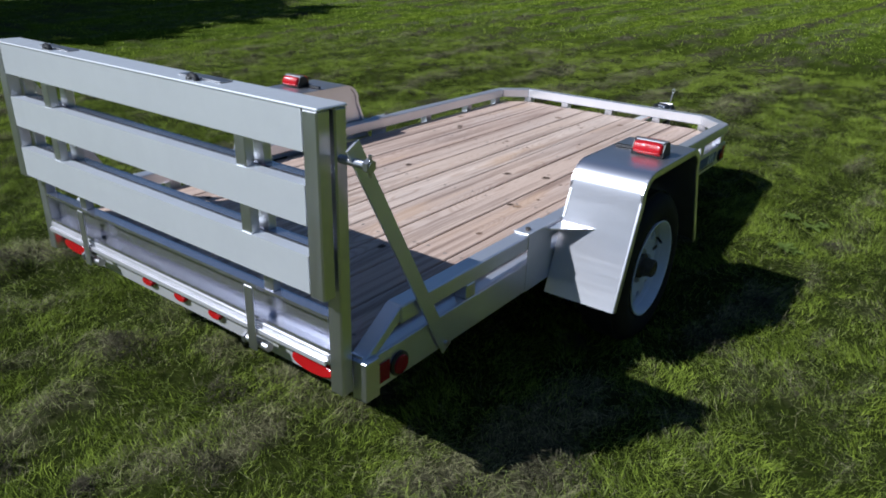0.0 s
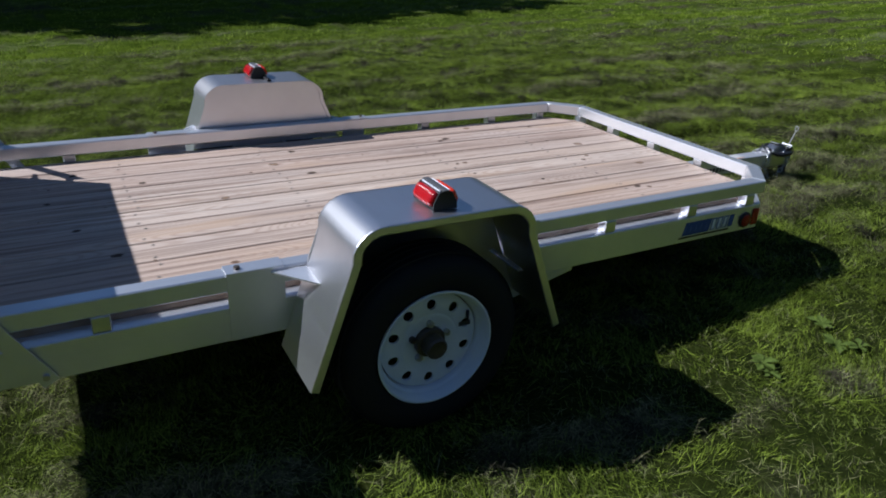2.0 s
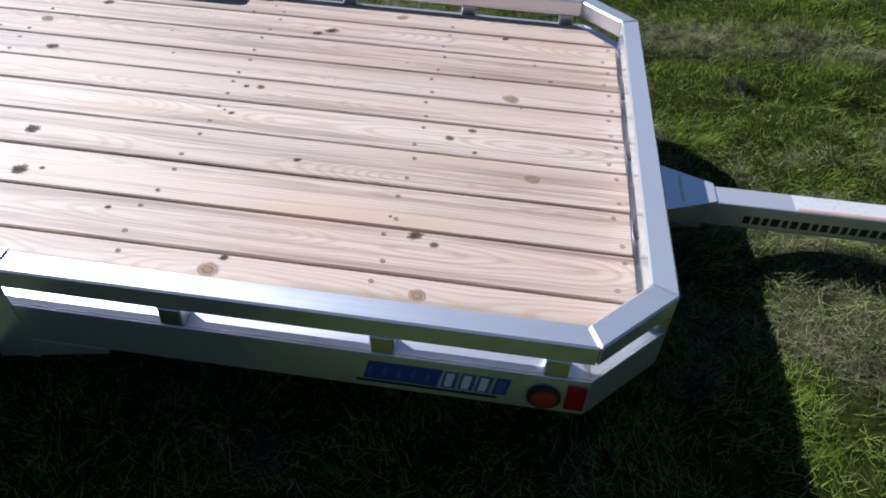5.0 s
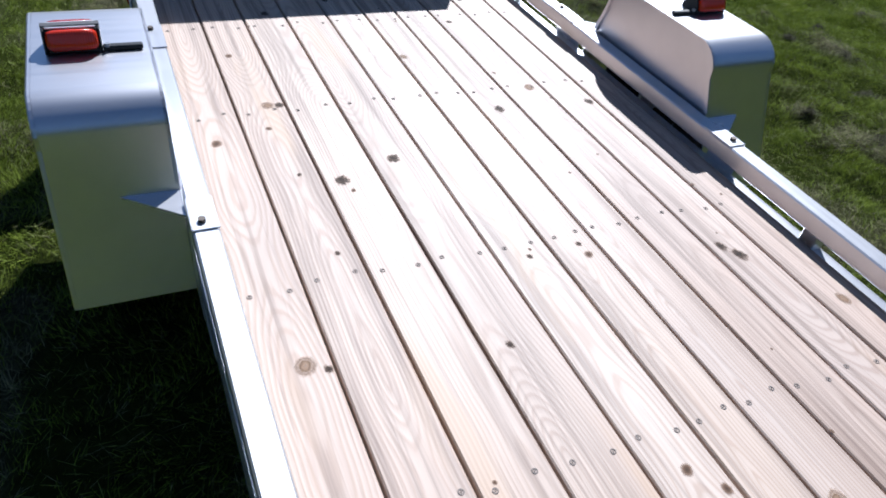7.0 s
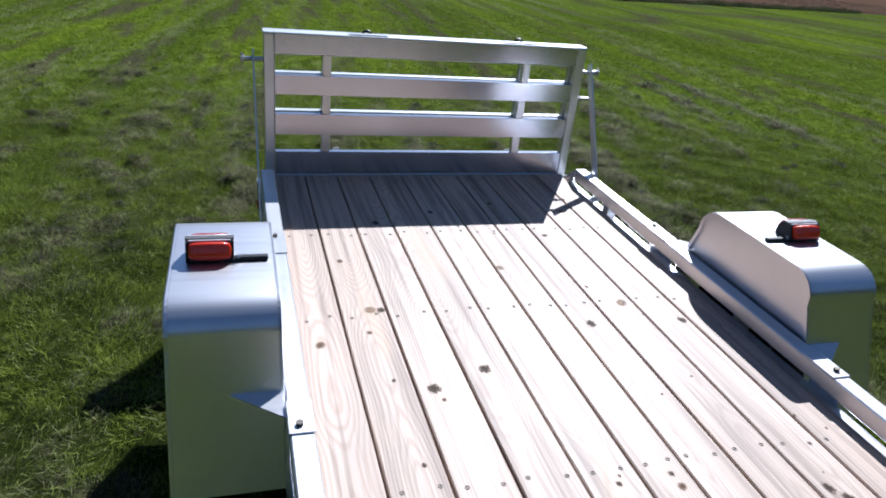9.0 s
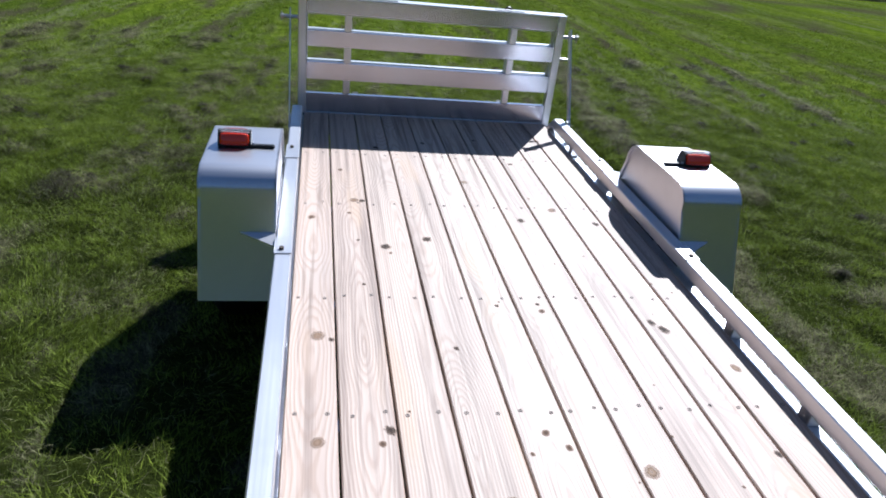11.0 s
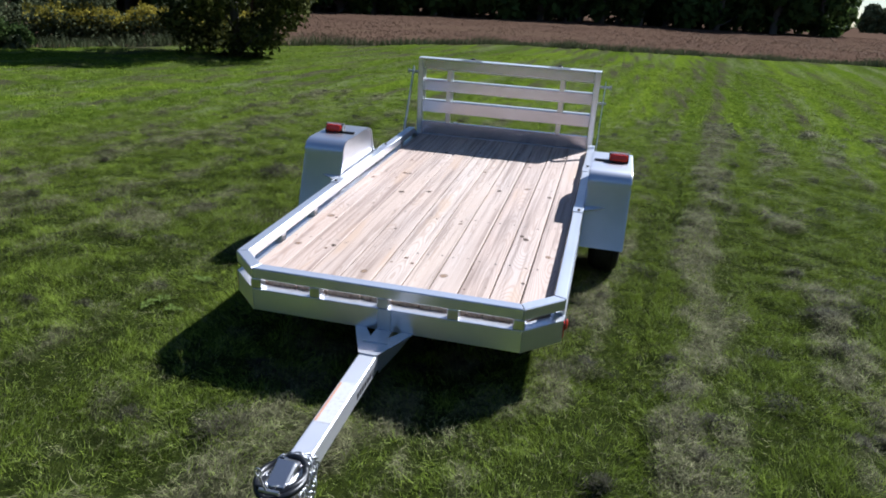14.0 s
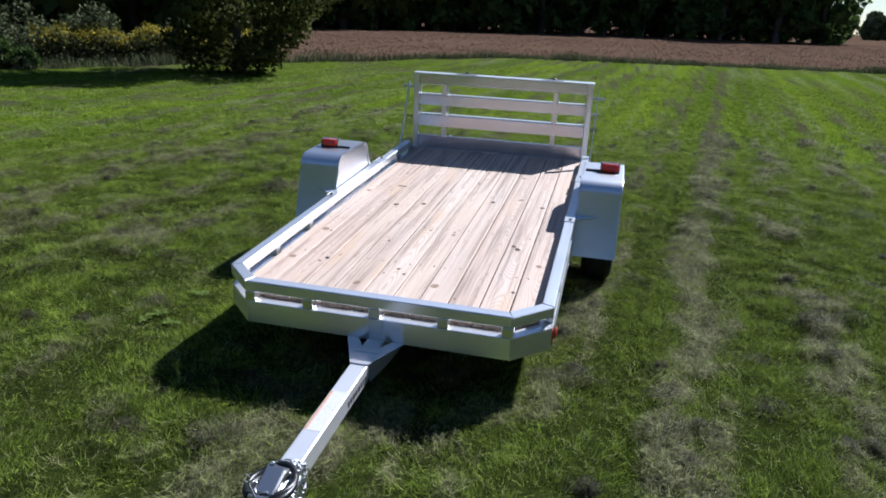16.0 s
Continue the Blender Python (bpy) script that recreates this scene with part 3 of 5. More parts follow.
for i in range(10):
    x1, x0 = SEAMS[i] - 0.0032, SEAMS[i + 1] + 0.0032
    y1 = -0.058 - rng.uniform(0, 0.004)
    lift = rng.uniform(-0.0012, 0.0012)
    outline = [(x0, -3.168), (x1, -3.168), (x1, y1), (x0, y1)]
    if i == 0:
        outline = [(x0, -3.168), (x1, -3.168), (x1, -0.185), (x0, y1)]
    if i == 9:
        outline = [(x0, -3.168), (x1, -3.168), (x1, y1), (x0, -0.185)]
    mid = (x0 + x1) / 2
    board = part("deck_board", prismed([(px - mid, py) for px, py in outline], "z", -0.038 + lift, lift, 0.0032), WOOD, trailer, "pale sawn pine deck board with knots")
    board.location.x = mid
    for y in SCREW_ROWS:
        for f in (0.2, 0.8):
            x = x0 + (x1 - x0) * f + rng.uniform(-0.006, 0.006)
            yy = y + rng.uniform(-0.012, 0.012)
            if abs(x) > 0.66 and y > -0.2:
                continue
            share("screw", screw_mesh, board, Matrix.Translation((x - mid, yy, lift + 0.0002)))
    for kx, ky, size, kind in KNOTS + SMALL_KNOTS:
        if x0 < kx < x1:
            r = size / {"d": 1250, "r": 1150, "p": 1150}[kind]
            m = Matrix.Translation((min(max(kx, x0 + r * 0.8), x1 - r * 0.8) - mid, ky, lift + 0.0006)) @ Matrix.Rotation(rng.uniform(-0.5, 0.5), 4, "Z")
            share("knot", KNOT_KIND[kind], board, m @ Matrix.Diagonal((r, r * rng.uniform(1.1, 1.4), 0.004, 1)))

# ---- folding tailgate: an inner leaf of four slats, an outer leaf of three ----
def slat(bm, x0, x1, y_in, y_out, z0, z1):
    """A hollow plank: a face with a flange turned along the top and bottom, and a lip."""
    prism(bm, [(y_in, z0), (y_in, z1), (y_out, z1), (y_out, z1 - 0.010), (y_out + 0.004, z1 - 0.010), (y_out + 0.004, z1 - 0.005), (y_in - 0.004, z1 - 0.005),
               (y_in - 0.004, z0 + 0.005), (y_out + 0.004, z0 + 0.005), (y_out + 0.004, z0 + 0.010), (y_out, z0 + 0.010), (y_out, z0)], "x", x0, x1)


ROWS_Z = ((0.544, 0.624), (0.368, 0.452), (0.187, 0.280), (0.002, 0.106))
OUTER_Z = ((0.530, 0.624), (0.358, 0.454), (0.187, 0.284))
gate = part("tailgate", boxed(-0.752, 0.752, -3.276, -3.184, 0.6245, 0.631, bevel=0.0025), GATE_ALU, trailer, "raised bi-fold aluminium ramp tailgate")
for s in (1, -1):
    part("gate_post", boxed(*sorted((s * 0.704, s * 0.750)), -3.224, -3.186, -0.110, 0.624, bevel=0.004), ALU_Z, gate)
    part("gate_post", boxed(*sorted((s * 0.700, s * 0.748)), -3.274, -3.234, 0.178, 0.624, bevel=0.004), ALU_Z, gate)
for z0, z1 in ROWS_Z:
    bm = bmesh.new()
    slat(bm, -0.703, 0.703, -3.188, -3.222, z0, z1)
    part("slat", bm, SHADED_SLAT_ALU, gate)
for z0, z1 in OUTER_Z:
    bm = bmesh.new()
    prism(bm, [(-3.238, z0), (-3.238, z0 + 0.005), (-3.267, z0 + 0.005), (-3.267, z1 - 0.005), (-3.238, z1 - 0.005), (-3.238, z1), (-3.273, z1), (-3.273, z0)], "x", -0.699, 0.699)
    part("slat", bm, GATE_ALU, gate)
for x in (0.480, -0.455):
    for (lo, _h), (_l, hi) in zip(ROWS_Z[:3], ROWS_Z[1:]):
        part("upright", boxed(x - 0.019, x + 0.019, -3.218, -3.192, hi, lo, bevel=0.002), ALU_Z, gate)
        if hi > 0.2:
            part("upright", boxed(x - 0.022, x + 0.016, -3.269, -3.242, hi, lo, bevel=0.002), ALU_Z, gate)
# Sill of the gate and the ledge below it.
part("gate_sill", boxed(-0.703, 0.703, -3.226, -3.186, -0.032, 0.000, bevel=0.003), ALU_X, gate)
part("gate_lip", boxed(-0.700, 0.700, -3.236, -3.2265, -0.032, -0.016, bevel=0.002), ALU_X, gate)
for x in (0.405, -0.455):
    hx = x + 0.02
    part("hinge_strap", boxed(hx - 0.016, hx + 0.016, -3.244, -3.239, -0.085, 0.110, bevel=0.0015), ALU_Z, gate)
    bm = bmesh.new()
    rod(bm, (hx - 0.045, -3.222, -0.072), (hx + 0.045, -3.222, -0.072), 0.013, 12)
    rod(bm, (hx - 0.055, -3.222, -0.072), (hx - 0.045, -3.222, -0.072), 0.018, 6)
    part("hinge_pin", bm, STEEL, gate, "bright zinc hinge pin")
for x in (0.30, -0.42):
    bm = bmesh.new()
    tube(bm, [(x + 0.017 * math.cos(a), -3.255, 0.630 + 0.013 * math.sin(a)) for a in np.linspace(0, math.pi, 9)], 0.0075)
    part("hinge_loop", bm, BLACK, gate, "black hinge loop")
    part("hinge_leaf", boxed(x - 0.085, x + 0.085, -3.238, -3.202, 0.6315, 0.6355, bevel=0.001), STEEL, gate, "bright hinge leaf")
for s in (1, -1):
    bm = bmesh.new()
    rod(bm, (s * 0.745, -3.21, 0.512), (s * 0.845, -3.21, 0.512), 0.010)
    rod(bm, (s * 0.828, -3.21, 0.512), (s * 0.842, -3.21, 0.512), 0.016, 6)
    rod(bm, (s * 0.838, -3.21, 0.487), (s * 0.838, -3.21, 0.537), 0.004, 8)
    part("latch_pin", bm, STEEL, gate, "bright steel latch pin")
    a, b = Vector((0.789, -3.216, 0.550)), Vector((0.781, -2.834, -0.130))
    m = Vector((0, (b - a).z, -(b - a).y)).normalized() * 0.021
    bm = bmesh.new()
    vs = []
    for p in (a - m, a + m, b + m, b - m):
        for dx in (0, 0.006):
            vs.append(bm.verts.new((s * (p.x + dx), p.y, p.z)))
    for q in ((0, 2, 4, 6), (1, 3, 5, 7), (0, 1, 3, 2), (2, 3, 5, 4), (4, 5, 7, 6), (6, 7, 1, 0)):
        bm.faces.new([vs[i] for i in q])
    bmesh.ops.recalc_face_normals(bm, faces=bm.faces)
    part("gate_brace", bm, ALU_Y, trailer, "flat aluminium diagonal gate brace")
    bm = bmesh.new()
    rod(bm, (s * 0.775, -2.844, -0.108), (s * 0.796, -2.844, -0.108), 0.009, 6)
    part("brace_bolt", bm, STEEL, trailer)
bm = bmesh.new()
rod(bm, (-0.75, -3.206, 0.385), (-0.815, -3.206, 0.385), 0.007)
rod(bm, (-0.765, -3.206, 0.385), (-0.775, -3.206, 0.385), 0.012, 6)
part("spare_pin", bm, STEEL, gate)

# ---- rear and side lights ----
for x in (-0.170, 0.005, 0.180):
    part("marker_light", prismed(ellipse(x, -0.085, 0.030, 0.016), "y", REAR_Y - 0.018, REAR_Y - 0.0005, 0.004), RED, trailer, "small red rear marker light")
for s in (1, -1):
    lamp = part("tail_light", prismed(ellipse(s * 0.610, -0.082, 0.092, 0.034), "y", REAR_Y - 0.012, REAR_Y - 0.0005, 0.003), BLACK, trailer, "oval red tail light in black grommet")
    part("lens", prismed(ellipse(s * 0.610, -0.082, 0.080, 0.027), "y", REAR_Y - 0.026, REAR_Y - 0.0125, 0.005), RED, lamp)
    part("side_reflector", boxed(*sorted((s * 0.7755, s * 0.780)), -3.128, -3.078 , -0.112, -0.052, bevel=0.002), DEEP_RED, trailer, "dark red square side reflector")
    disc = bmesh.new()
    lathe(disc, [(s * 0.7755, 0.036), (s * 0.782, 0.036), (s * 0.785, 0.030)], 24, "x", (0, -3.04, -0.085))
    grommet = part("side_marker", disc, BLACK, trailer, "round dark red side marker in black rubber ring", smooth=False)
    disc = bmesh.new()
    lathe(disc, [(s * 0.7852, 0.028), (s * 0.789, 0.026), (s * 0.793, 0.012)], 24, "x", (0, -3.04, -0.085))
    part("lens", disc, DEEP_RED, grommet)
    disc = bmesh.new()
    lathe(disc, [(s * 0.7755, 0.034), (s * 0.782, 0.034), (s * 0.785, 0.028)], 24, "x", (0, -0.240, -0.082))
    grommet = part("side_marker", disc, BLACK, trailer, "round amber side marker in black rubber ring")
    disc = bmesh.new()
    lathe(disc, [(s * 0.7852, 0.026), (s * 0.789, 0.024), (s * 0.793, 0.012)], 24, "x", (0, -0.240, -0.082))
    part("lens", disc, MARKER, grommet)
    part("front_reflector", boxed(*sorted((s * 0.7755, s * 0.780)), -0.198, -0.160, -0.112, -0.038, bevel=0.002), RED, trailer, "orange-red side reflector")

# Decal on the frame: plain shapes in its colours.
bm = bmesh.new()
prism(bm, [(-0.602, -0.100), (-0.452, -0.100), (-0.440, -0.044), (-0.588, -0.044)], "x", 0.7752, 0.7757)
decal = part("decal", bm, BLUE, trailer, "blue and pale maker's decal")
for i in range(5):
    bm = bmesh.new()
    y = -0.592 + i * 0.029
    prism(bm, [(y, -0.088 + 0.012 * (i % 2)), (y + 0.006, -0.090), (y + 0.012, -0.058 - 0.010 * (i % 3)), (y + 0.006, -0.056)], "x", 0.7758, 0.7761)
    part("decal_bar", bm, PALE_BLUE, decal)
for i in range(4):
    bm = bmesh.new()
    y = -0.444 + i * 0.034
    prism(bm, [(y, -0.098), (y + 0.028, -0.098), (y + 0.036, -0.046), (y + 0.008, -0.046)], "x", 0.7752, 0.7757)
    part("decal_bar", bm, BLUE if i == 3 else PALE_BLUE, decal)
    bm = bmesh.new()
    prism(bm, [(y + 0.006, -0.094), (y + 0.021, -0.094), (y + 0.028, -0.051), (y + 0.012, -0.051)], "x", 0.7758, 0.7761)
    part("decal_bar", bm, PALE_BLUE if i == 3 else RIM, decal)
bm = bmesh.new()
prism(bm, [(-0.616, -0.112), (-0.330, -0.112), (-0.330, -0.104), (-0.616, -0.104)], "x", 0.7752, 0.7757)
part("decal_line", bm, INK, decal)

# ---- fenders, wheels, marker lamps ----
FENDER_LINE = [(-2.237, -0.177), (-2.112, 0.185)]
for a in np.linspace(160, 90, 7):
    FENDER_LINE.append((-2.020 + 0.096 * math.cos(math.radians(a)), 0.180 + 0.096 * math.sin(math.radians(a))))
for a in np.linspace(90, 20, 7):
    FENDER_LINE.append((-1.632 + 0.096 * math.cos(math.radians(a)), 0.180 + 0.096 * math.sin(math.radians(a))))
FENDER_LINE += [(-1.540, 0.182), (-1.408, -0.160)]


def inset(line, d):
    out = []
    for i, p in enumerate(line):
        q, r = Vector(line[max(i - 1, 0)]), Vector(line[min(i + 1, len(line) - 1)])
        n = (r - q).normalized()
        out.append((p[0] + n.y * d, p[1] - n.x * d))
    return out


def ribbon(bm, line, x0, x1, thick):
    inner = inset(line, thick)
    prism(bm, list(line) + inner[::-1], "x", x0, x1)


def pillow(cx, cy, side, half):
    """A rounded lens bulging from one slope of the lamp."""
    bm = bmesh.new()
    up, out = Vector((0, -side * 0.46, 0.89)), Vector((0, side * 0.89, 0.46))
    base = Vector((cx, cy + side * 0.0290, 0.3065))
    rings = []
    for scale, lift in ((1.0, -0.004), (1.0, 0.007), (0.96, 0.0125), (0.86, 0.0170), (0.68, 0.0200), (0.4, 0.0215)):
        ring = []
        for k in range(28):
            a = 2 * math.pi * k / 28
            c, d = math.cos(a), math.sin(a)
            e = 0.42
            p = Vector((math.copysign(abs(c) ** e, c) * half * (1 - (1 - scale) * 0.5), 0, 0)) + up * (math.copysign(abs(d) ** e, d) * 0.0260 * scale) + out * lift
            ring.append(bm.verts.new(base + p))
        rings.append(ring)
    for p, q in zip(rings, rings[1:]):
        for k in range(28):
            bm.faces.new((p[k], p[(k + 1) % 28], q[(k + 1) % 28], q[k]))
    bm.faces.new(rings[-1])
    bm.faces.new(rings[0][::-1])
    bmesh.ops.recalc_face_normals(bm, faces=bm.faces)
    return bm


for s in (1, -1):
    bm = bmesh.new()
    wide = 1.046 if s > 0 else 1.034
    ribbon(bm, FENDER_LINE, s * 0.7785, s * (wide - 0.0105), 0.003)
    fender = part("fender", bm, FENDER, trailer, "square-topped bright aluminium fender")
    for f in fender.data.polygons:
        f.use_smooth = abs(f.normal.x) < 0.5 and len(f.vertices) == 4
    fender.data.set_sharp_from_angle(angle=radians(35))
    bm = bmesh.new()
    ribbon(bm, FENDER_LINE, s * (wide - 0.010), s * wide, 0.026)
    bmesh.ops.bevel(bm, geom=[e for e in bm.edges if abs(e.verts[0].co.x - e.verts[1].co.x) < 1e-6 and abs(e.verts[0].co.x) > wide - 0.003 and len(e.link_faces) == 2], offset=0.004, segments=2, affect="EDGES", profile=0.5)
    part("rolled_lip", bm, FENDER, fender)
    arch = [p for p in FENDER_LINE if p[1] > 0.1]
    panel = [(-2.174, -0.015)] + inset(arch, 0.0035) + [(-1.471, -0.015)]
    part("inner_panel", prismed(panel, "x", s * 0.7860, s * 0.7890), FENDER, fender)
    bm = bmesh.new()
    ribbon(bm, inset([(-2.150, 0.085)] + arch + [(-1.500, 0.085)], 0.0), s * 0.7776, s * 0.7856, 0.014)
    part("inner_rim", bm, FENDER, fender)
    # Plates that tie the fender to the rails.
    for ya, yb, tip in ((-1.322, -1.440, -1.555), (-2.378, -2.215, -2.100)):
        lo, hi = min(ya, yb), max(ya, yb)
        plate = part("side_plate", boxed(*sorted((s * 0.7752, s * 0.7775)), lo, hi, FRAME_LO - 0.06 if ya > -2 else FRAME_LO, 0.0845, bevel=0.001), ALU_Y, trailer)
        part("top_flange", boxed(*sorted((s * 0.718, s * 0.7750)), lo, hi, 0.0805, 0.0845, bevel=0.001), ALU_Y, plate)
        bm = bmesh.new()
        rod(bm, (s * 0.752, ya + (0.035 if ya < -2 else -0.028), 0.0845), (s * 0.752, ya + (0.035 if ya < -2 else -0.028), 0.093), 0.009, 6)
        part("bolt", bm, DARK_STEEL, plate)
        bm = bmesh.new()
        prism(bm, mirrored([(0.779, yb + (0.045 if ya > -2 else -0.04)), (0.779, tip + (0.058 if ya > -2 else -0.052)), (0.905, tip + (0.058 if ya > -2 else -0.052))], s), "z", 0.066, 0.071)
        part("gusset", bm, ALU_X, fender)
    part("gusset_plate", prismed([(-1.42, -0.129), (-1.42, -0.205), (-1.15, -0.140), (-1.15, -0.129)], "x", s * 0.770, s * 0.776), ALU_Y, trailer)
    for y in (-1.520, -2.125):
        part("tie_strap", boxed(*sorted((s * 0.792, s * 0.960)), y - 0.010, y + 0.010, 0.010, 0.016, bevel=0.001), ALU_X, fender)

    # Marker lamp across the fender's top: black end plates, a rounded lens on either slope, a grey strip between.
    lx0, lx1, ly = 0.884, 1.004, -1.826
    body = [(ly - 0.040, 0.2775), (ly + 0.040, 0.2775), (ly + 0.037, 0.298), (ly + 0.020, 0.3325), (ly - 0.020, 0.3325), (ly - 0.037, 0.298)]
    lamp = part("fender_lamp", prismed(body, "x", s * (lx0 + 0.006), s * (lx1 - 0.006), 0.003), BLACK, trailer, "black fender lamp with red rear and amber front lens")
    plate = [(ly - 0.042, 0.2772), (ly + 0.042, 0.2772), (ly + 0.039, 0.301), (ly + 0.023, 0.331), (ly + 0.012, 0.336), (ly - 0.012, 0.336), (ly - 0.023, 0.331), (ly - 0.039, 0.301)]
    for x in (lx0, lx1 - 0.0055):
        part("end_plate", prismed(plate, "x", s * x, s * (x + 0.0055), 0.0012), BLACK, lamp)
    part("red_lens", pillow(s * (lx0 + lx1) / 2, ly, -1, 0.054), RED, lamp, "red lens", smooth=True)
    part("amber_lens", pillow(s * (lx0 + lx1) / 2, ly, 1, 0.054), AMBER, lamp, "amber lens", smooth=True)
    part("top_strip", boxed(*sorted((s * (lx0 - 0.001), s * (lx1 + 0.001))), ly - 0.0110, ly + 0.0110, 0.3335, 0.3385, bevel=0.001), GREY, lamp, "grey top strip")
    # White strips stand in for the highlight lines either side of the top strip.
    for d in (-0.0165, 0.0165):
        part("edge_line", boxed(*sorted((s * (lx0 + 0.008), s * (lx1 - 0.008))), ly + d - 0.002, ly + d + 0.002, 0.3328, 0.3362, bevel=0.0005), RIM, lamp)
    part("stem", boxed(*sorted((s * 0.797, s * (lx0 - 0.0005))), ly + 0.018, ly + 0.040, 0.2768, 0.2895, bevel=0.003), BLACK, lamp)
    bm = bmesh.new()
    rod(bm, (s * (lx0 - 0.010), ly + 0.036, 0.288), (s * (lx0 - 0.010), ly + 0.036, 0.297), 0.006, 8)
    part("stem_screw", bm, STEEL, lamp)
    squat = Matrix.Translation((0, ly, 0.2775)) @ Matrix.Diagonal((1, 0.90, 0.92, 1)) @ Matrix.Translation((0, -ly, -0.2775))
    for ob in (lamp, *lamp.children):
        ob.data.transform(squat)

    # Wheel: tyre, white steel disc with ten holes, hub.
    HUB = (0, -1.843, -0.152)
    tyre_bm = bmesh.new()
    prof = [(0.868, 0.184), (0.862, 0.198), (0.858, 0.235), (0.866, 0.268), (0.882, 0.285), (0.910, 0.292), (0.955, 0.294), (1.000, 0.292), (1.028, 0.285),
            (1.043, 0.268), (1.050, 0.235), (1.047, 0.210), (1.041, 0.196), (1.036, 0.186), (1.00, 0.178), (0.90, 0.178)]
    lathe(tyre_bm, [(s * x, r) for x, r in prof], 56, "x", HUB, closed=True)
    wheel = part("wheel", tyre_bm, RUBBER, trailer, "small white steel trailer wheel with black tyre", smooth=True)
    tread = bmesh.new()
    for x in (0.915, 0.945, 0.975, 1.005):
        lathe(tread, [(s * (x - 0.010), 0.2915), (s * (x - 0.009), 0.2965), (s * (x + 0.009), 0.2965), (s * (x + 0.010), 0.2915)], 56, "x", HUB, closed=True)
    part("tread", tread, RUBBER, wheel)
    rim_bm = bmesh.new()
    lathe(rim_bm, [(s * x, r) for x, r in ((1.037, 0.174), (1.042, 0.179), (1.046, 0.179), (1.047, 0.174), (1.040, 0.167), (1.012, 0.163), (1.006, 0.156), (0.985, 0.153), (0.985, 0.158), (1.004, 0.162), (1.010, 0.168), (1.036, 0.171))], 60, "x", HUB, closed=True)
    for j in range(10):
        th = 2 * math.pi * (j + 0.5) / 10
        ang = [2 * math.pi * q / 16 for q in range(16)] + [math.atan2(a * 1, b * 1) % (2 * math.pi) for a in (0.032, -0.032) for b in (0.0345, -0.0345)]
        ring_in, ring_out, ring_back = [], [], []
        for a in sorted(ang):
            ca, sa = math.cos(a), math.sin(a)
            hx, hy = 0.0150 * ca, 0.0165 * sa
            scale = min(0.032 / max(abs(sa), 1e-9), 0.0345 / max(abs(ca), 1e-9))
            ox, oy = ca * scale, sa * scale

            def polar(dt, dr, depth):
                rr, tt = 0.1195 + dr, th + dt
                bulge = 0.012 * (1 - ((rr - 0.115) / 0.04) ** 2)
                return (s * (0.992 + bulge - depth), HUB[1] + rr * math.cos(tt), HUB[2] + rr * math.sin(tt))
            ring_in.append(rim_bm.verts.new(polar(hx / 0.1195, hy, 0)))
            ring_back.append(rim_bm.verts.new(polar(hx / 0.1195, hy, 0.008)))
            ring_out.append(rim_bm.verts.new(polar(ox / 0.0345 * math.pi / 10, oy, 0)))
        n = len(ring_in)
        for q in range(n):
            w = (q + 1) % n
            rim_bm.faces.new((ring_in[q], ring_in[w], ring_out[w], ring_out[q]))
            rim_bm.faces.new((ring_back[q], ring_back[w], ring_in[w], ring_in[q]))
    lathe(rim_bm, [(s * x, r) for x, r in ((0.9985, 0.0880), (1.000, 0.080), (0.994, 0.066), (0.994, 0.040), (0.988, 0.040), (0.988, 0.0875))], 60, "x", HUB, closed=True)
    bmesh.ops.remove_doubles(rim_bm, verts=rim_bm.verts, dist=0.0004)
    bmesh.ops.recalc_face_normals(rim_bm, faces=rim_bm.faces)
    rim = part("rim", rim_bm, RIM, wheel, "white painted steel rim with ten round holes", smooth=True)
    rim.data.set_sharp_from_angle(angle=radians(40))
    hub_bm = bmesh.new()
    lathe(hub_bm, [(s * x, r) for x, r in ((0.960, 0.047), (1.006, 0.047), (1.012, 0.043), (1.014, 0.034), (1.050, 0.032), (1.055, 0.027), (1.052, 0.018))], 28, "x", HUB)
    part("hub", hub_bm, DARK_STEEL, wheel, "dull dark hub and grease cap", smooth=False)
    for j in range(5):
        a = 2 * math.pi * j / 5 + math.pi / 2
        nut = bmesh.new()
        c = (HUB[1] + 0.057 * math.cos(a), HUB[2] + 0.057 * math.sin(a))
        rod(nut, (s * 0.992, *c), (s * 1.008, *c), 0.0105, 6)
        rod(nut, (s * 1.008, *c), (s * 1.014, *c), 0.005, 8)
        part("lug_nut", nut, DARK_STEEL if j % 2 else STEEL, wheel)
    valve = bmesh.new()
    va = math.radians(32)
    rod(valve, (s * 1.005, HUB[1] + 0.140 * math.cos(va), HUB[2] + 0.140 * math.sin(va)), (s * 1.030, HUB[1] + 0.122 * math.cos(va), HUB[2] + 0.122 * math.sin(va)), 0.005, 8)
    part("valve", valve, BLACK, wheel)
    part("sticker", prismed([(HUB[1] + 0.090, HUB[2] + 0.030), (HUB[1] + 0.128, HUB[2] + 0.030), (HUB[1] + 0.128, HUB[2] + 0.044), (HUB[1] + 0.090, HUB[2] + 0.044)], "x", s * 1.006, s * 1.0075), INK, wheel)
    # Set the disc to its full width and the wheel in under the fender.
    grow = Matrix.Translation((0, HUB[1], HUB[2])) @ Matrix.Diagonal((1, 1.05, 1.05, 1)) @ Matrix.Translation((0, -HUB[1], -HUB[2]))
    for ob in (wheel, *wheel.children):
        if ob.name.split(".")[0] not in ("wheel", "tread"):
            ob.data.transform(grow)
        ob.data.transform(Matrix.Translation((-0.022 * s, 0, 0)))

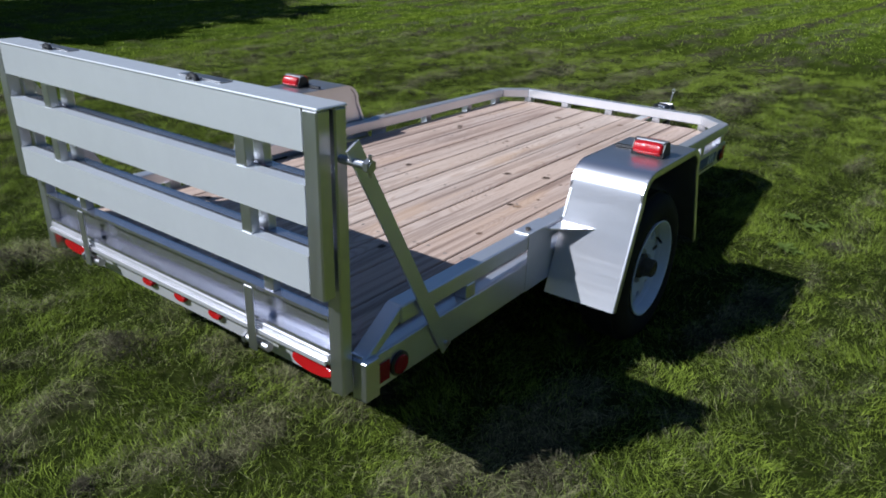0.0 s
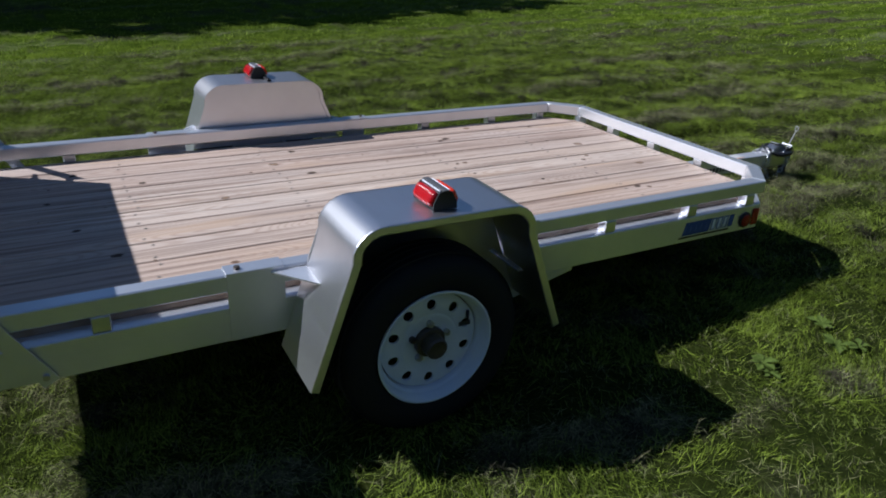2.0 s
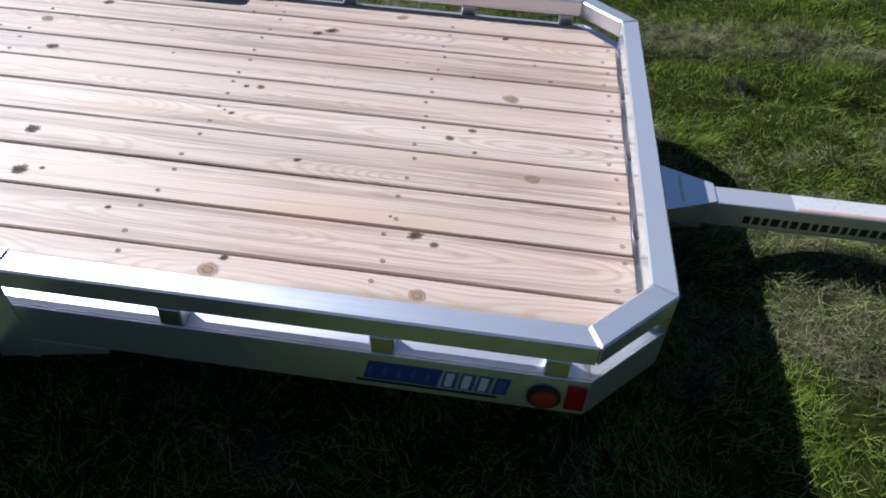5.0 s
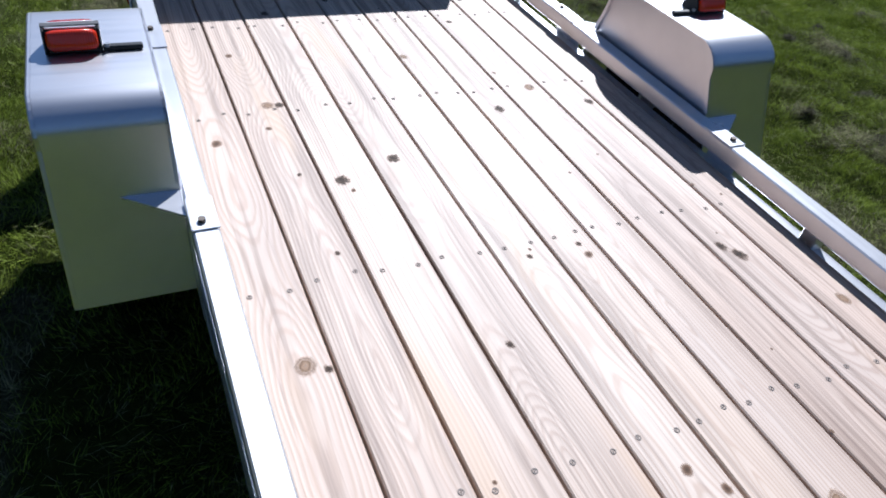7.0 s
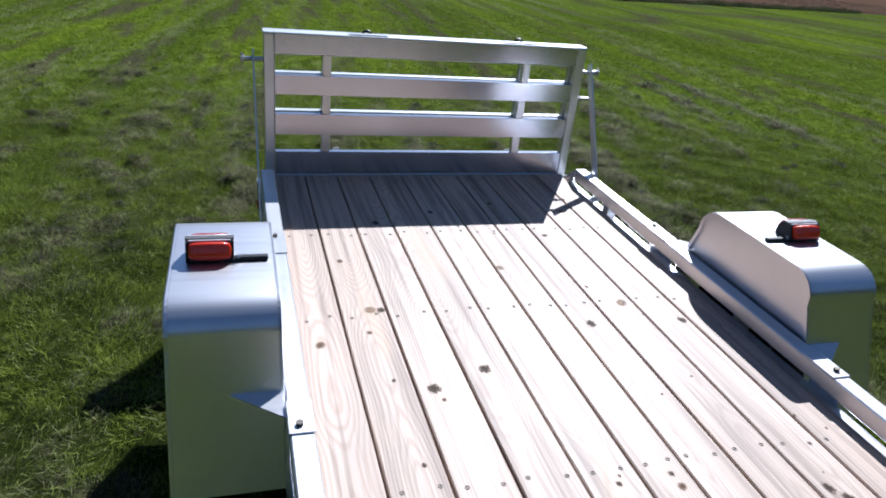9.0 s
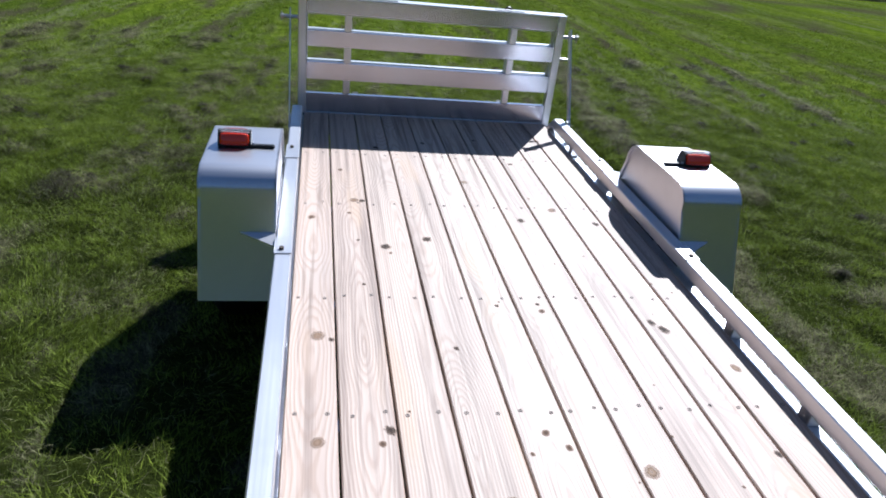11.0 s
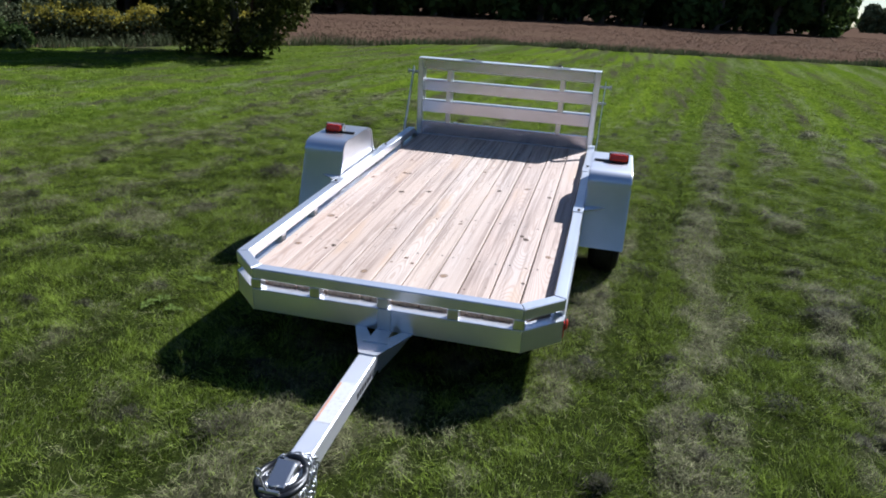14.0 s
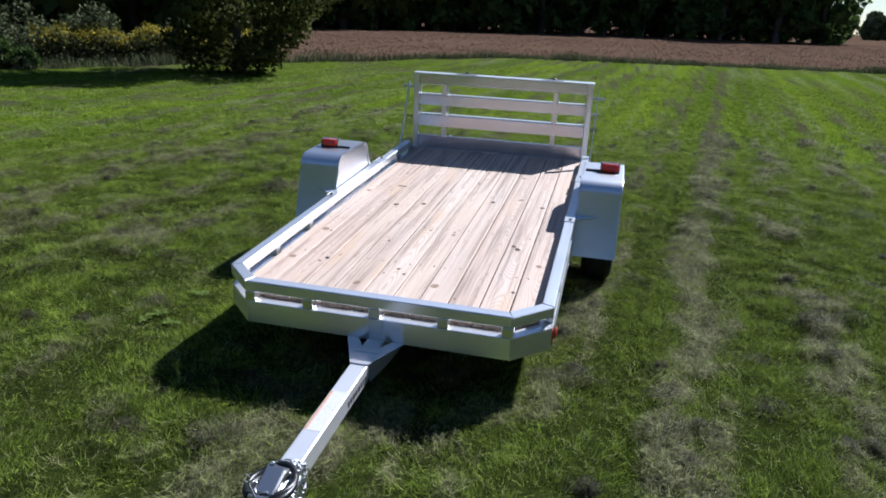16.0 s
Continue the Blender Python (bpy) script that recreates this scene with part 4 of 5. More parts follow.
# ---- tongue, coupler, chain ----
TX = -0.012
part("tongue", boxed(TX - 0.039, TX + 0.039, -1.25, 0.925, -0.206, -0.128, bevel=0.005, segments=2), TONGUE_ALU, trailer, "square aluminium tongue tube with stickers")
before = set(trailer.children)
bm = bmesh.new()
prism(bm, [(-0.145, 0.002), (-0.092, 0.002), (-0.049, 0.072), (-0.047, 0.002), (0.023, 0.002), (0.025, 0.072), (0.068, 0.002), (0.121, 0.002), (0.028, 0.215), (-0.052, 0.215)], "z", -0.1075, -0.1015)
part("tongue_gusset", bm, ALU_X, trailer, "folded aluminium gusset plate")
part("gusset_ridge", boxed(TX - 0.055, TX + 0.055, 0.120, 0.124, -0.1013, -0.094, bevel=0.001), ALU_X, trailer)
for s in (1, -1):
    bm = bmesh.new()
    vs = [bm.verts.new(c) for c in ((TX + s * 0.126, 0.002, -0.108), (TX + s * 0.0415, 0.205, -0.108), (TX + s * 0.0400, 0.190, -0.200), (TX + s * 0.070, 0.002, -0.200),
                                    (TX + s * 0.120, 0.002, -0.108), (TX + s * 0.0400, 0.200, -0.108), (TX + s * 0.0392, 0.186, -0.200), (TX + s * 0.065, 0.002, -0.200))]
    for q in ((0, 1, 2, 3), (7, 6, 5, 4), (0, 4, 5, 1), (1, 5, 6, 2), (2, 6, 7, 3), (3, 7, 4, 0)):
        bm.faces.new([vs[i] for i in q])
    bmesh.ops.recalc_face_normals(bm, faces=bm.faces)
    part("gusset_side", bm, ALU_Y, trailer)
part("tongue_post", boxed(TX - 0.030, TX + 0.030, 0.0005, 0.0035, -0.101, -0.003, bevel=0.001), ALU_Z, trailer)
part("sticker", boxed(TX - 0.034, TX + 0.034, 0.430, 0.690, -0.1078, -0.1072, bevel=0), STICKER, trailer, "white warning sticker with orange edge")
part("sticker_edge", boxed(TX + 0.024, TX + 0.033, 0.435, 0.685, -0.1070, -0.1067, bevel=0), ORANGE, trailer)
rng = random.Random(9)
for s in (1, -1):
    bm = bmesh.new()
    y = 0.300 if s > 0 else 0.235
    while y < (0.720 if s > 0 else 0.440):
        wdt = rng.uniform(0.014, 0.024)
        prism(bm, [(y, -0.168), (y + wdt, -0.168), (y + wdt, -0.142), (y, -0.142)], "x", TX + s * 0.0392, TX + s * 0.0396)
        y += wdt + 0.008
    part("tongue_lettering", bm, INK, trailer, "row of black printed bars")

coupler = part("coupler", prismed([(TX - 0.043, 0.907), (TX + 0.043, 0.907), (TX + 0.043, 1.017), (TX + 0.036, 1.092), (TX + 0.018, 1.124), (TX - 0.018, 1.124), (TX - 0.036, 1.092), (TX - 0.043, 1.017)], "z", -0.190, -0.104, 0.008), STEEL, trailer, "zinc-plated ball coupler")
part("coupler_top", prismed([(0.912, -0.1035), (1.042, -0.1035), (1.027, -0.080), (0.962, -0.068), (0.912, -0.090)], "x", TX - 0.030, TX + 0.030, 0.004), STEEL, coupler)
bm = bmesh.new()
prism(bm, [(0.965, -0.052), (1.055, -0.082), (1.055, -0.088), (0.965, -0.058)], "x", TX - 0.030, TX + 0.030, 0.002)
part("latch_lever", bm, STEEL, coupler, "bright latch lever")
bm = bmesh.new()
rod(bm, (TX, 1.092, -0.11), (TX, 1.092, -0.26), 0.022)
part("coupler_foot", bm, DARK_STEEL, coupler)
bm = bmesh.new()
rod(bm, (TX + 0.01, 1.085, -0.085), (TX + 0.016, 1.115, 0.005), 0.0030, 8)
rod(bm, (TX - 0.03, 1.085, -0.078), (TX + 0.035, 1.085, -0.078), 0.007, 8)
tube(bm, [(TX + 0.016 + 0.010 * math.sin(a), 1.118, 0.018 - 0.014 * math.cos(a)) for a in np.linspace(0, 2 * math.pi, 13)], 0.003)
part("safety_clip", bm, STEEL, coupler, "bright wire safety clip")

# Black wiring loop round the coupler, and the plug.
bm = bmesh.new()
pts = []
for a in np.linspace(-0.9, 2 * math.pi * 1.6, 64):
    r = 0.063 + 0.006 * math.sin(2.3 * a) + 0.0012 * a
    rise = 0.012 * math.sin(a - 2.2)
    pts.append((TX + 0.006 + r * math.cos(a), 0.995 + r * math.sin(a) * 1.35, -0.098 + rise + 0.005 * math.sin(3.1 * a)))
tube(bm, pts, 0.0112)
part("wiring_loop", bm, CABLE, trailer, "coiled black wiring cable", smooth=True)
part("wiring_plug", boxed(TX + 0.030, TX + 0.056, 1.020, 1.072, -0.098, -0.078, bevel=0.004), BLACK, trailer)

bm = bmesh.new()
tube(bm, [(0.011 * math.cos(a), 0.018 * math.sin(a) , 0) for a in np.linspace(0, 2 * math.pi, 15)], 0.0032, 6)
link_mesh = bpy.data.meshes.new("link")
bm.to_mesh(link_mesh)
bm.free()
link_mesh.materials.append(STEEL)
for p in link_mesh.polygons:
    p.use_smooth = True


def chain(points, spacing=0.026):
    """Links laid along a line, every other one turned on edge."""
    holder = tagged(new("safety_chain"), "bright zinc safety chain draped over the tongue")
    holder.parent = trailer
    pts = [Vector(p) for p in points]
    line = []
    for a, b in zip(pts, pts[1:]):
        n = max(1, round((b - a).length / 0.004))
        line += [a.lerp(b, q / n) for q in range(n)]
    step = max(1, round(spacing / 0.004))
    for i, j in enumerate(range(0, len(line) - step, step)):
        d = (line[j + step] - line[j]).normalized()
        q = d.to_track_quat("Y", "Z").to_matrix().to_4x4()
        share("link", link_mesh, holder, Matrix.Translation((line[j] + line[j + step]) / 2) @ q @ Matrix.Rotation(radians(90 * (i % 2) + 25), 4, "Y"))
    return holder


chain([(TX + 0.045, 0.862, -0.165), (TX + 0.046, 0.877, -0.115), (TX + 0.02, 0.892, -0.095), (TX - 0.02, 0.887, -0.094), (TX - 0.046, 0.902, -0.105), (TX - 0.052, 0.932, -0.15), (TX - 0.058, 0.992, -0.165), (TX - 0.062, 1.052, -0.155), (TX - 0.10, 1.082, -0.20)])
chain([(TX - 0.045, 0.852, -0.160), (TX - 0.048, 0.862, -0.110), (TX - 0.010, 0.907, -0.090), (TX + 0.040, 0.912, -0.092), (TX + 0.055, 0.942, -0.12), (TX + 0.05, 1.002, -0.10), (TX + 0.02, 1.062, -0.088), (TX - 0.07, 1.012, -0.10), (TX - 0.09, 0.962, -0.19)])

chain([(TX + 0.044, 0.850, -0.150), (TX + 0.050, 0.870, -0.205), (TX + 0.054, 0.905, -0.252), (TX + 0.050, 0.950, -0.268), (TX + 0.044, 1.000, -0.235), (TX + 0.046, 1.045, -0.180), (TX + 0.040, 1.060, -0.120)])
chain([(TX - 0.044, 0.860, -0.150), (TX - 0.052, 0.895, -0.225), (TX - 0.050, 0.950, -0.255), (TX - 0.046, 1.010, -0.215), (TX - 0.044, 1.040, -0.150)])

for ob in set(trailer.children) - before:
    ob.location.z -= 0.020


# ---- trees and shrubs ----
def leaf_quads(rng, centres, radii, count, size, flat=0.85):
    """Small leaf quads on and in a set of balls."""
    w = radii ** 2
    idx = rng.choice(len(centres), count, p=w / w.sum())
    d = rng.normal(size=(count, 3))
    d /= np.linalg.norm(d, axis=1)[:, None]
    r = radii[idx] * (0.45 + 0.6 * rng.rand(count) ** 0.6)
    p = centres[idx] + d * r[:, None] * np.array([1, 1, flat])
    u = rng.normal(size=(count, 3))
    u /= np.linalg.norm(u, axis=1)[:, None]
    v = np.cross(u, d + 0.4 * rng.normal(size=(count, 3)))
    v /= np.linalg.norm(v, axis=1)[:, None] + 1e-9
    s = size * (0.6 + 0.8 * rng.rand(count))[:, None]
    return np.stack([p - u * s, p - v * s * 0.55, p + u * s, p + v * s * 0.55], 1).reshape(-1, 3)


def limb(bm, a, b, r0, r1, segs=7):
    a, b = Vector(a), Vector(b)
    q = (b - a).to_track_quat("Z", "Y")
    rings = []
    for t in (0, 0.35, 0.7, 1):
        c = a.lerp(b, t) + Vector((math.sin(t * 5 + a.x), math.cos(t * 4 + a.y), 0)) * (b - a).length * 0.02
        r = r0 + (r1 - r0) * t
        rings.append([bm.verts.new(c + q @ Vector((math.cos(2 * math.pi * k / segs) * r, math.sin(2 * math.pi * k / segs) * r, 0))) for k in range(segs)])
    for p, w in zip(rings, rings[1:]):
        for k in range(segs):
            bm.faces.new((p[k], p[(k + 1) % segs], w[(k + 1) % segs], w[k]))


def tree(seed, tall, crown, low, leaves, size, label, mat=LEAF, pointed=False):
    """A tapered trunk with limbs and a crown of leaf clumps with an uneven outline."""
    rng = np.random.RandomState(seed)
    root = tagged(new("tree"), label, "tree")
    bm = bmesh.new()
    limb(bm, (0, 0, -0.2), (rng.uniform(-0.2, 0.2), rng.uniform(-0.2, 0.2), tall * 0.8), tall * 0.022, tall * 0.006, 9)
    centres, radii = [], []
    n = 26
    for i in range(n):
        f = (i + 0.5) / n
        z = low + (tall - low) * f
        wide = crown * (1.15 * (1 - f)) if pointed else crown * math.sqrt(max(0.06, 1 - (2 * f - 0.85) ** 2 / 1.4))
        a = i * 2.4 + rng.uniform(-0.5, 0.5)
        rr = wide * (0.25 + 0.6 * rng.rand())
        c = np.array([math.cos(a) * rr, math.sin(a) * rr, z])
        centres.append(c)
        radii.append(max(0.25, crown * (0.26 + 0.20 * rng.rand()) * (0.6 if pointed else 1)))
        if i % 2 == 0:
            limb(bm, (0, 0, max(low * 0.6, z - tall * 0.18)), c, tall * 0.007, tall * 0.002, 5)
    part("trunk", bm, BARK, root, smooth=True)
    me = soup("crown", leaf_quads(rng, np.array(centres), np.array(radii), leaves, size), 4, mat)
    ob = new("crown", me)
    ob.parent = root
    return root


def place(ob, x, y, scale=1.0, turn=0.0, sink=0.1):
    z = float(height(np.array([x]), np.array([y]))[0]) - sink
    return Matrix.Translation((x, y, z)) @ Matrix.Rotation(turn, 4, "Z") @ Matrix.Scale(scale, 4)


lone = tree(3, 6.6, 2.45, 0.30, 22000, 0.08, "broad olive-green tree with low hanging crown on the lawn", LONE_LEAF)
lone.matrix_world = place(lone, 8.1, -13.4, 0.86)
woods = [tree(11, 17, 4.4, 0.8, 2700, 0.50, "tall dark tree in the wood edge"),
         tree(12, 14, 4.2, 0.5, 2700, 0.48, "dark leafy tree in the wood edge"),
         tree(13, 19, 4.2, 3.5, 2600, 0.50, "tall bare-stemmed tree in the wood edge")]
# The round kind takes the paler shrub leaves, putting distance haze into its colour.
far_trees = [tree(21, 9, 4.0, 0.3, 5500, 0.55, "round distant tree in a hedge line, paled for haze", LEAF_PALE), tree(22, 11, 2.4, 0.4, 4500, 0.42, "pointed distant conifer in a hedge line", pointed=True)]
for ob in (*woods, *far_trees):
    tagged(ob, group="trees of the distant wood")
rng = random.Random(17)
used = {ob: False for ob in (*woods, *far_trees)}


def put_tree(ob, x, y, scale, turn):
    m = place(ob, x, y, 1.0, turn)
    if not used[ob]:
        used[ob] = True
        ob.scale = (scale,) * 3
        ob.matrix_basis = m @ Matrix.Scale(scale, 4)
        return ob
    c = copy_thing(ob, m)
    c.scale = (scale,) * 3
    return c


def at_bearing(az, dist):
    return -0.9 + dist * math.sin(radians(az)), 2.6 + dist * math.cos(radians(az))


# Wood edge behind the brown field, nearer on one side.
for i in range(88):
    az = 130 + (i % 44) * 1.47 + rng.uniform(-0.6, 0.6)
    dist = 52 + 46 * min(1, max(0, (az - 150) / 44)) + rng.uniform(0, 6) + (9 if i >= 44 else 0)
    if az > 194.2:
        continue
    put_tree(woods[i % 3], *at_bearing(az, dist), rng.uniform(0.85, 1.15), rng.uniform(0, 6))
# Taller row behind the shrubs at the lawn's edge.
for i in range(9):
    az = 118 + i * 4.2 + rng.uniform(-1, 1)
    put_tree(woods[(i + 1) % 2], *at_bearing(az, 34 + rng.uniform(0, 6)), rng.uniform(0.7, 0.95), rng.uniform(0, 6))
# Distant hedge line beyond the end of the wood.
for i in range(30):
    az = 196.4 + i * 0.62 + rng.uniform(-0.3, 0.3)
    put_tree(far_trees[1 if i % 7 in (3, 5) else 0], *at_bearing(az, 210 + rng.uniform(0, 40)), rng.uniform(0.45, 0.85), rng.uniform(0, 6))
# Unseen trees added all round the rest of the meadow, to darken the metal's reflections.
meadow = [tree(41, 13, 4.6, 0.3, 1700, 0.75, "broad unseen tree added round the meadow"), tree(42, 15, 4.4, 0.5, 1700, 0.75, "tall unseen tree added round the meadow")]
for ob in meadow:
    tagged(ob, group="trees round the meadow")
    used[ob] = False
for i in range(46):
    az = -128 + i * 5.4 + rng.uniform(-1.5, 1.5)
    put_tree(meadow[i % 2], *at_bearing(az, 44 + rng.uniform(0, 8)), rng.uniform(0.85, 1.15), rng.uniform(0, 6))
# Row on the sunny side that throws its shade over the lawn.
for i in range(2, 6):
    put_tree(woods[0], -21.0 + 0.55 * i - (2.5 if i == 2 else 0) + rng.uniform(-1.2, 1.2), -24 + i * 3.1, rng.uniform(0.84, 0.96), rng.uniform(0, 6))
for i in range(2, 5):
    put_tree(woods[1], -25.0 + rng.uniform(-1.5, 1.5), -25 + i * 4.2, rng.uniform(1.0, 1.2), rng.uniform(0, 6))


def shrub(name, label, x, y, wide, deep, tall, n, size, mat, seed):
    """A ragged thicket: many small clumps at uneven heights, with leafy shoots standing out."""
    rng = np.random.RandomState(seed)
    k = 70
    cx = rng.uniform(-wide, wide, k)
    crest = tall * (0.55 + 0.45 * value_noise(cx, cx * 0, 0.9, seed)) * np.sqrt(np.clip(1.1 - (cx / wide) ** 2, 0.15, 1))
    c = np.stack([cx, rng.uniform(-deep, deep, k), rng.uniform(0.05, 0.9, k) * crest], 1)
    me = soup(name, leaf_quads(rng, c, rng.uniform(0.12, 0.26, k) * tall, n, size), 4, mat)
    ob = tagged(new(name, me), label, "shrub", group="shrubs at the lawn edge")
    ob.matrix_world = Matrix.Translation((x, y, 0)) @ Matrix.Rotation(1.05, 4, "Z")
    return ob


shrub("shrub", "tall grey-green shrub behind the goldenrod", 13.6, -13.3, 1.9, 0.9, 1.7, 10000, 0.05, LEAF_PALE, 34)
shrub("shrub", "grey-green shrub at the lawn edge", 13.5, -9.9, 1.5, 0.8, 1.05, 7000, 0.05, LEAF_PALE, 32)
shrub("shrub", "low dark green shrub at the lawn edge", 12.9, -10.8, 0.9, 0.5, 0.7, 4000, 0.045, LEAF, 33)
shrub("shrub", "dark green shrub at the lawn edge", 14.3, -7.1, 1.7, 0.9, 1.1, 6000, 0.05, LEAF, 35)
shrub("shrub", "dark shrub behind the lone tree", 12.0, -17.2, 1.9, 0.9, 1.25, 7000, 0.05, LEAF_PALE, 36)

# A band of goldenrod along the lawn's edge: leafy stems below, yellow plumes on top.
rs = np.random.RandomState(31)
goldenrod = tagged(new("goldenrod"), "dense stand of yellow-flowering goldenrod at the lawn edge", "wildflowers")


def along_edge(n):
    f = rs.rand(n)
    x = 12.5 - 3.0 * f ** 1.1 + 0.9 * rs.rand(n)
    y = -12.2 - 4.7 * f - 0.8 * rs.rand(n)
    return x, y, 0.52 + 0.42 * value_noise(x, y, 0.5, 3) + 0.20 * value_noise(x, y, 0.15, 4)


x, y, h = along_edge(15000)
foot = height(x, y)
z = foot + h * rs.rand(15000) * 0.85
centres = np.stack([x, y, z], 1)
ob = new("foliage", soup("foliage", leaf_quads(rs, centres, np.full(15000, 0.05), 15000, 0.045), 4, LEAF_PALE))
ob.parent = goldenrod
x, y, h = along_edge(9000)
centres = np.stack([x, y, height(x, y) + h * (0.50 + 0.55 * rs.rand(9000) ** 0.7)], 1)
ob = new("blossom", soup("blossom", leaf_quads(rs, centres, np.full(9000, 0.05), 9000, 0.038), 4, GOLD))
ob.parent = goldenrod

# Poles and a pale shed in the distance.
for az, dist, tall in ((199.0, 150, 10.5), (178.8, 86, 12.0), (176.2, 84, 12.0)):
    bm = bmesh.new()
    rod(bm, (0, 0, -0.5), (0, 0, tall), 0.10, 10)
    rod(bm, (-0.8, 0, tall - 0.6), (0.8, 0, tall - 0.6), 0.06, 6)
    pole = part("utility_pole", bm, BARK)
    tagged(pole, "weathered grey wooden utility pole", "pole", group="poles along the field")
    x, y = at_bearing(az, dist)
    pole.matrix_world = place(pole, x, y)
shed = tagged(new("shed"), "small pale grey distant shed", "building")
part("wall", boxed(-2.4, 2.4, -2, 2, -0.5, 1.2, bevel=0), SHED, shed)
part("roof", prismed([(-2.3, 1.2), (2.3, 1.2), (0, 2.0)], "x", -2.6, 2.6), SHED, shed)
x, y = at_bearing(205.0, 190)
shed.matrix_world = place(shed, x, y, 1.0, 0.3)


# ---- grass ----
def lawn_edge(x):
    return np.maximum(0.30 * x - 28.6, 1.9 * x - 34.5)


def blades(rng, x, y, tall, wide, lean, mat, name, label, combed=1.7):
    n = len(x)
    z = height(x, y) - 0.004
    a = rng.uniform(0, 2 * np.pi, n)
    la = 2 * np.pi * 1.6 * value_noise(x, y, 0.30, 51) + rng.normal(0, combed, n)
    h = tall * (0.55 + 0.75 * rng.rand(n))
    w = wide * (0.6 + 0.8 * rng.rand(n))
    off = h * lean * (0.2 + 1.8 * rng.rand(n) ** 2)
    p0 = np.stack([x - np.cos(a) * w / 2, y - np.sin(a) * w / 2, z], 1)
    p1 = np.stack([x + np.cos(a) * w / 2, y + np.sin(a) * w / 2, z], 1)
    p2 = np.stack([x + np.cos(la) * off, y + np.sin(la) * off, z + h], 1)
    me = soup(name, np.stack([p0, p1, p2], 1).reshape(-1, 3), 3, mat)
    return tagged(new(name, me), label, "grass", kind="stuff")


rs = np.random.RandomState(40)


def scatter(n, x0, x1, y0, y1):
    x, y = rs.uniform(x0, x1, n), rs.uniform(y0, y1, n)
    return x, y


def nearness(x, y):
    """One round the trailer, falling to nothing a few metres out."""
    return np.clip(3.2 - 2.2 * np.hypot((x + 0.1) / 4.7, (y + 1.4) / 5.4), 0, 1)


x, y = scatter(2500000, -6.2, 6.0, -8.8, 4.3)
row = 0.09 * np.cos((x - 0.13 * y) * 2 * np.pi / 0.56 + 1.5 * value_noise(x, y, 1.5, 19))
tuft = value_noise(x, y, 0.055, 14) * 0.5 + value_noise(x, y, 0.17, 15) * 0.3 + value_noise(x, y, 0.5, 16) * 0.2 + row
keep = rs.rand(len(x)) < nearness(x, y) * np.clip(3.0 * (tuft - 0.28), 0.12, 1) * (1 - 0.75 * dryness(x, y))
x, y, tuft = x[keep], y[keep], tuft[keep]
blades(rs, x, y, 0.008 + 0.038 * tuft, 0.0026, 1.4, GRASS, "grass", "short mown green grass", 1.0)
r = 3.0 + 13.0 * rs.rand(640000) ** 0.75
a = rs.uniform(0, 2 * np.pi, len(r))
x, y = r * np.cos(a) * 1.1, -1.4 + r * np.sin(a) * 1.3
row = 0.10 * np.cos((x - 0.13 * y) * 2 * np.pi / 0.56 + 1.5 * value_noise(x, y, 1.5, 19))
tuft = value_noise(x, y, 0.10, 17) * 0.5 + value_noise(x, y, 0.35, 18) * 0.5 + row
keep = (rs.rand(len(x)) > nearness(x, y)) & (y > lawn_edge(x)) & (rs.rand(len(x)) < np.clip(2.4 * (tuft - 0.22), 0.15, 1) * (1 - 0.7 * dryness(x, y)))
x, y, tuft = x[keep], y[keep], tuft[keep]
blades(rs, x, y, 0.012 + 0.042 * tuft, 0.010, 0.9, GRASS, "grass", "short mown green grass further out")
# Cut grass lying on the lawn: pale green bits nearly everywhere, dry hay in the rows.
def strewn(n, share_of, lo, hi, thick, mat, label):
    x, y = scatter(n, -6.0, 5.2, -9.0, 3.6)
    keep = rs.rand(len(x)) < share_of(x, y)
    x, y = x[keep], y[keep]
    n = len(x)
    a = np.pi * 2.2 * value_noise(x, y, 0.20, 44) + rs.normal(0, 0.8, n)
    ln, w = lo + (hi - lo) * rs.rand(n), thick
    z = height(x, y) + 0.006 + 0.028 * rs.rand(n) ** 1.5
    tilt = rs.normal(0, 0.012, n)
    dx, dy = np.cos(a) * ln, np.sin(a) * ln
    bits = np.stack([np.stack([x - dx, y - dy, z - tilt], 1), np.stack([x - dy / ln * w, y + dx / ln * w, z], 1), np.stack([x + dx, y + dy, z + tilt], 1)], 1).reshape(-1, 3)
    return tagged(new("clippings", soup("clippings", bits, 3, mat)), label, "clippings", kind="stuff")


strewn(1600000, lambda x, y: dryness(x, y) ** 1.2 * 0.95 + 0.045, 0.012, 0.042, 0.0014, HAY, "dry mown grass clippings lying in rows")
strewn(1000000, lambda x, y: np.clip((cover(x, y) - 0.40) * 2.6, 0.12, 0.65) * (1 - 0.6 * dryness(x, y)), 0.010, 0.036, 0.0013, CUT, "pale green fresh clippings strewn over the lawn")
# Dark clods of matted clippings.
x, y = scatter(7000, -5.0, 4.6, -9.0, 3.4)
keep = rs.rand(len(x)) < 0.03 + 0.22 * dryness(x, y)
x, y = x[keep], y[keep]
idx = np.repeat(np.arange(len(x)), 170)
n = len(idx)
size = (0.030 + 0.085 * rs.rand(len(x)) ** 2)[idx]
px, py = x[idx] + rs.normal(0, 0.75, n) * size, y[idx] + rs.normal(0, 0.55, n) * size
z = height(px, py) + size * 0.75 * rs.rand(n) * np.exp(-((px - x[idx]) ** 2 + (py - y[idx]) ** 2) / (1.6 * size * size)) + 0.008
a = rs.uniform(0, 2 * np.pi, n)
dx, dy = np.cos(a) * 0.022, np.sin(a) * 0.022
tilt = rs.normal(0, 0.010, n)
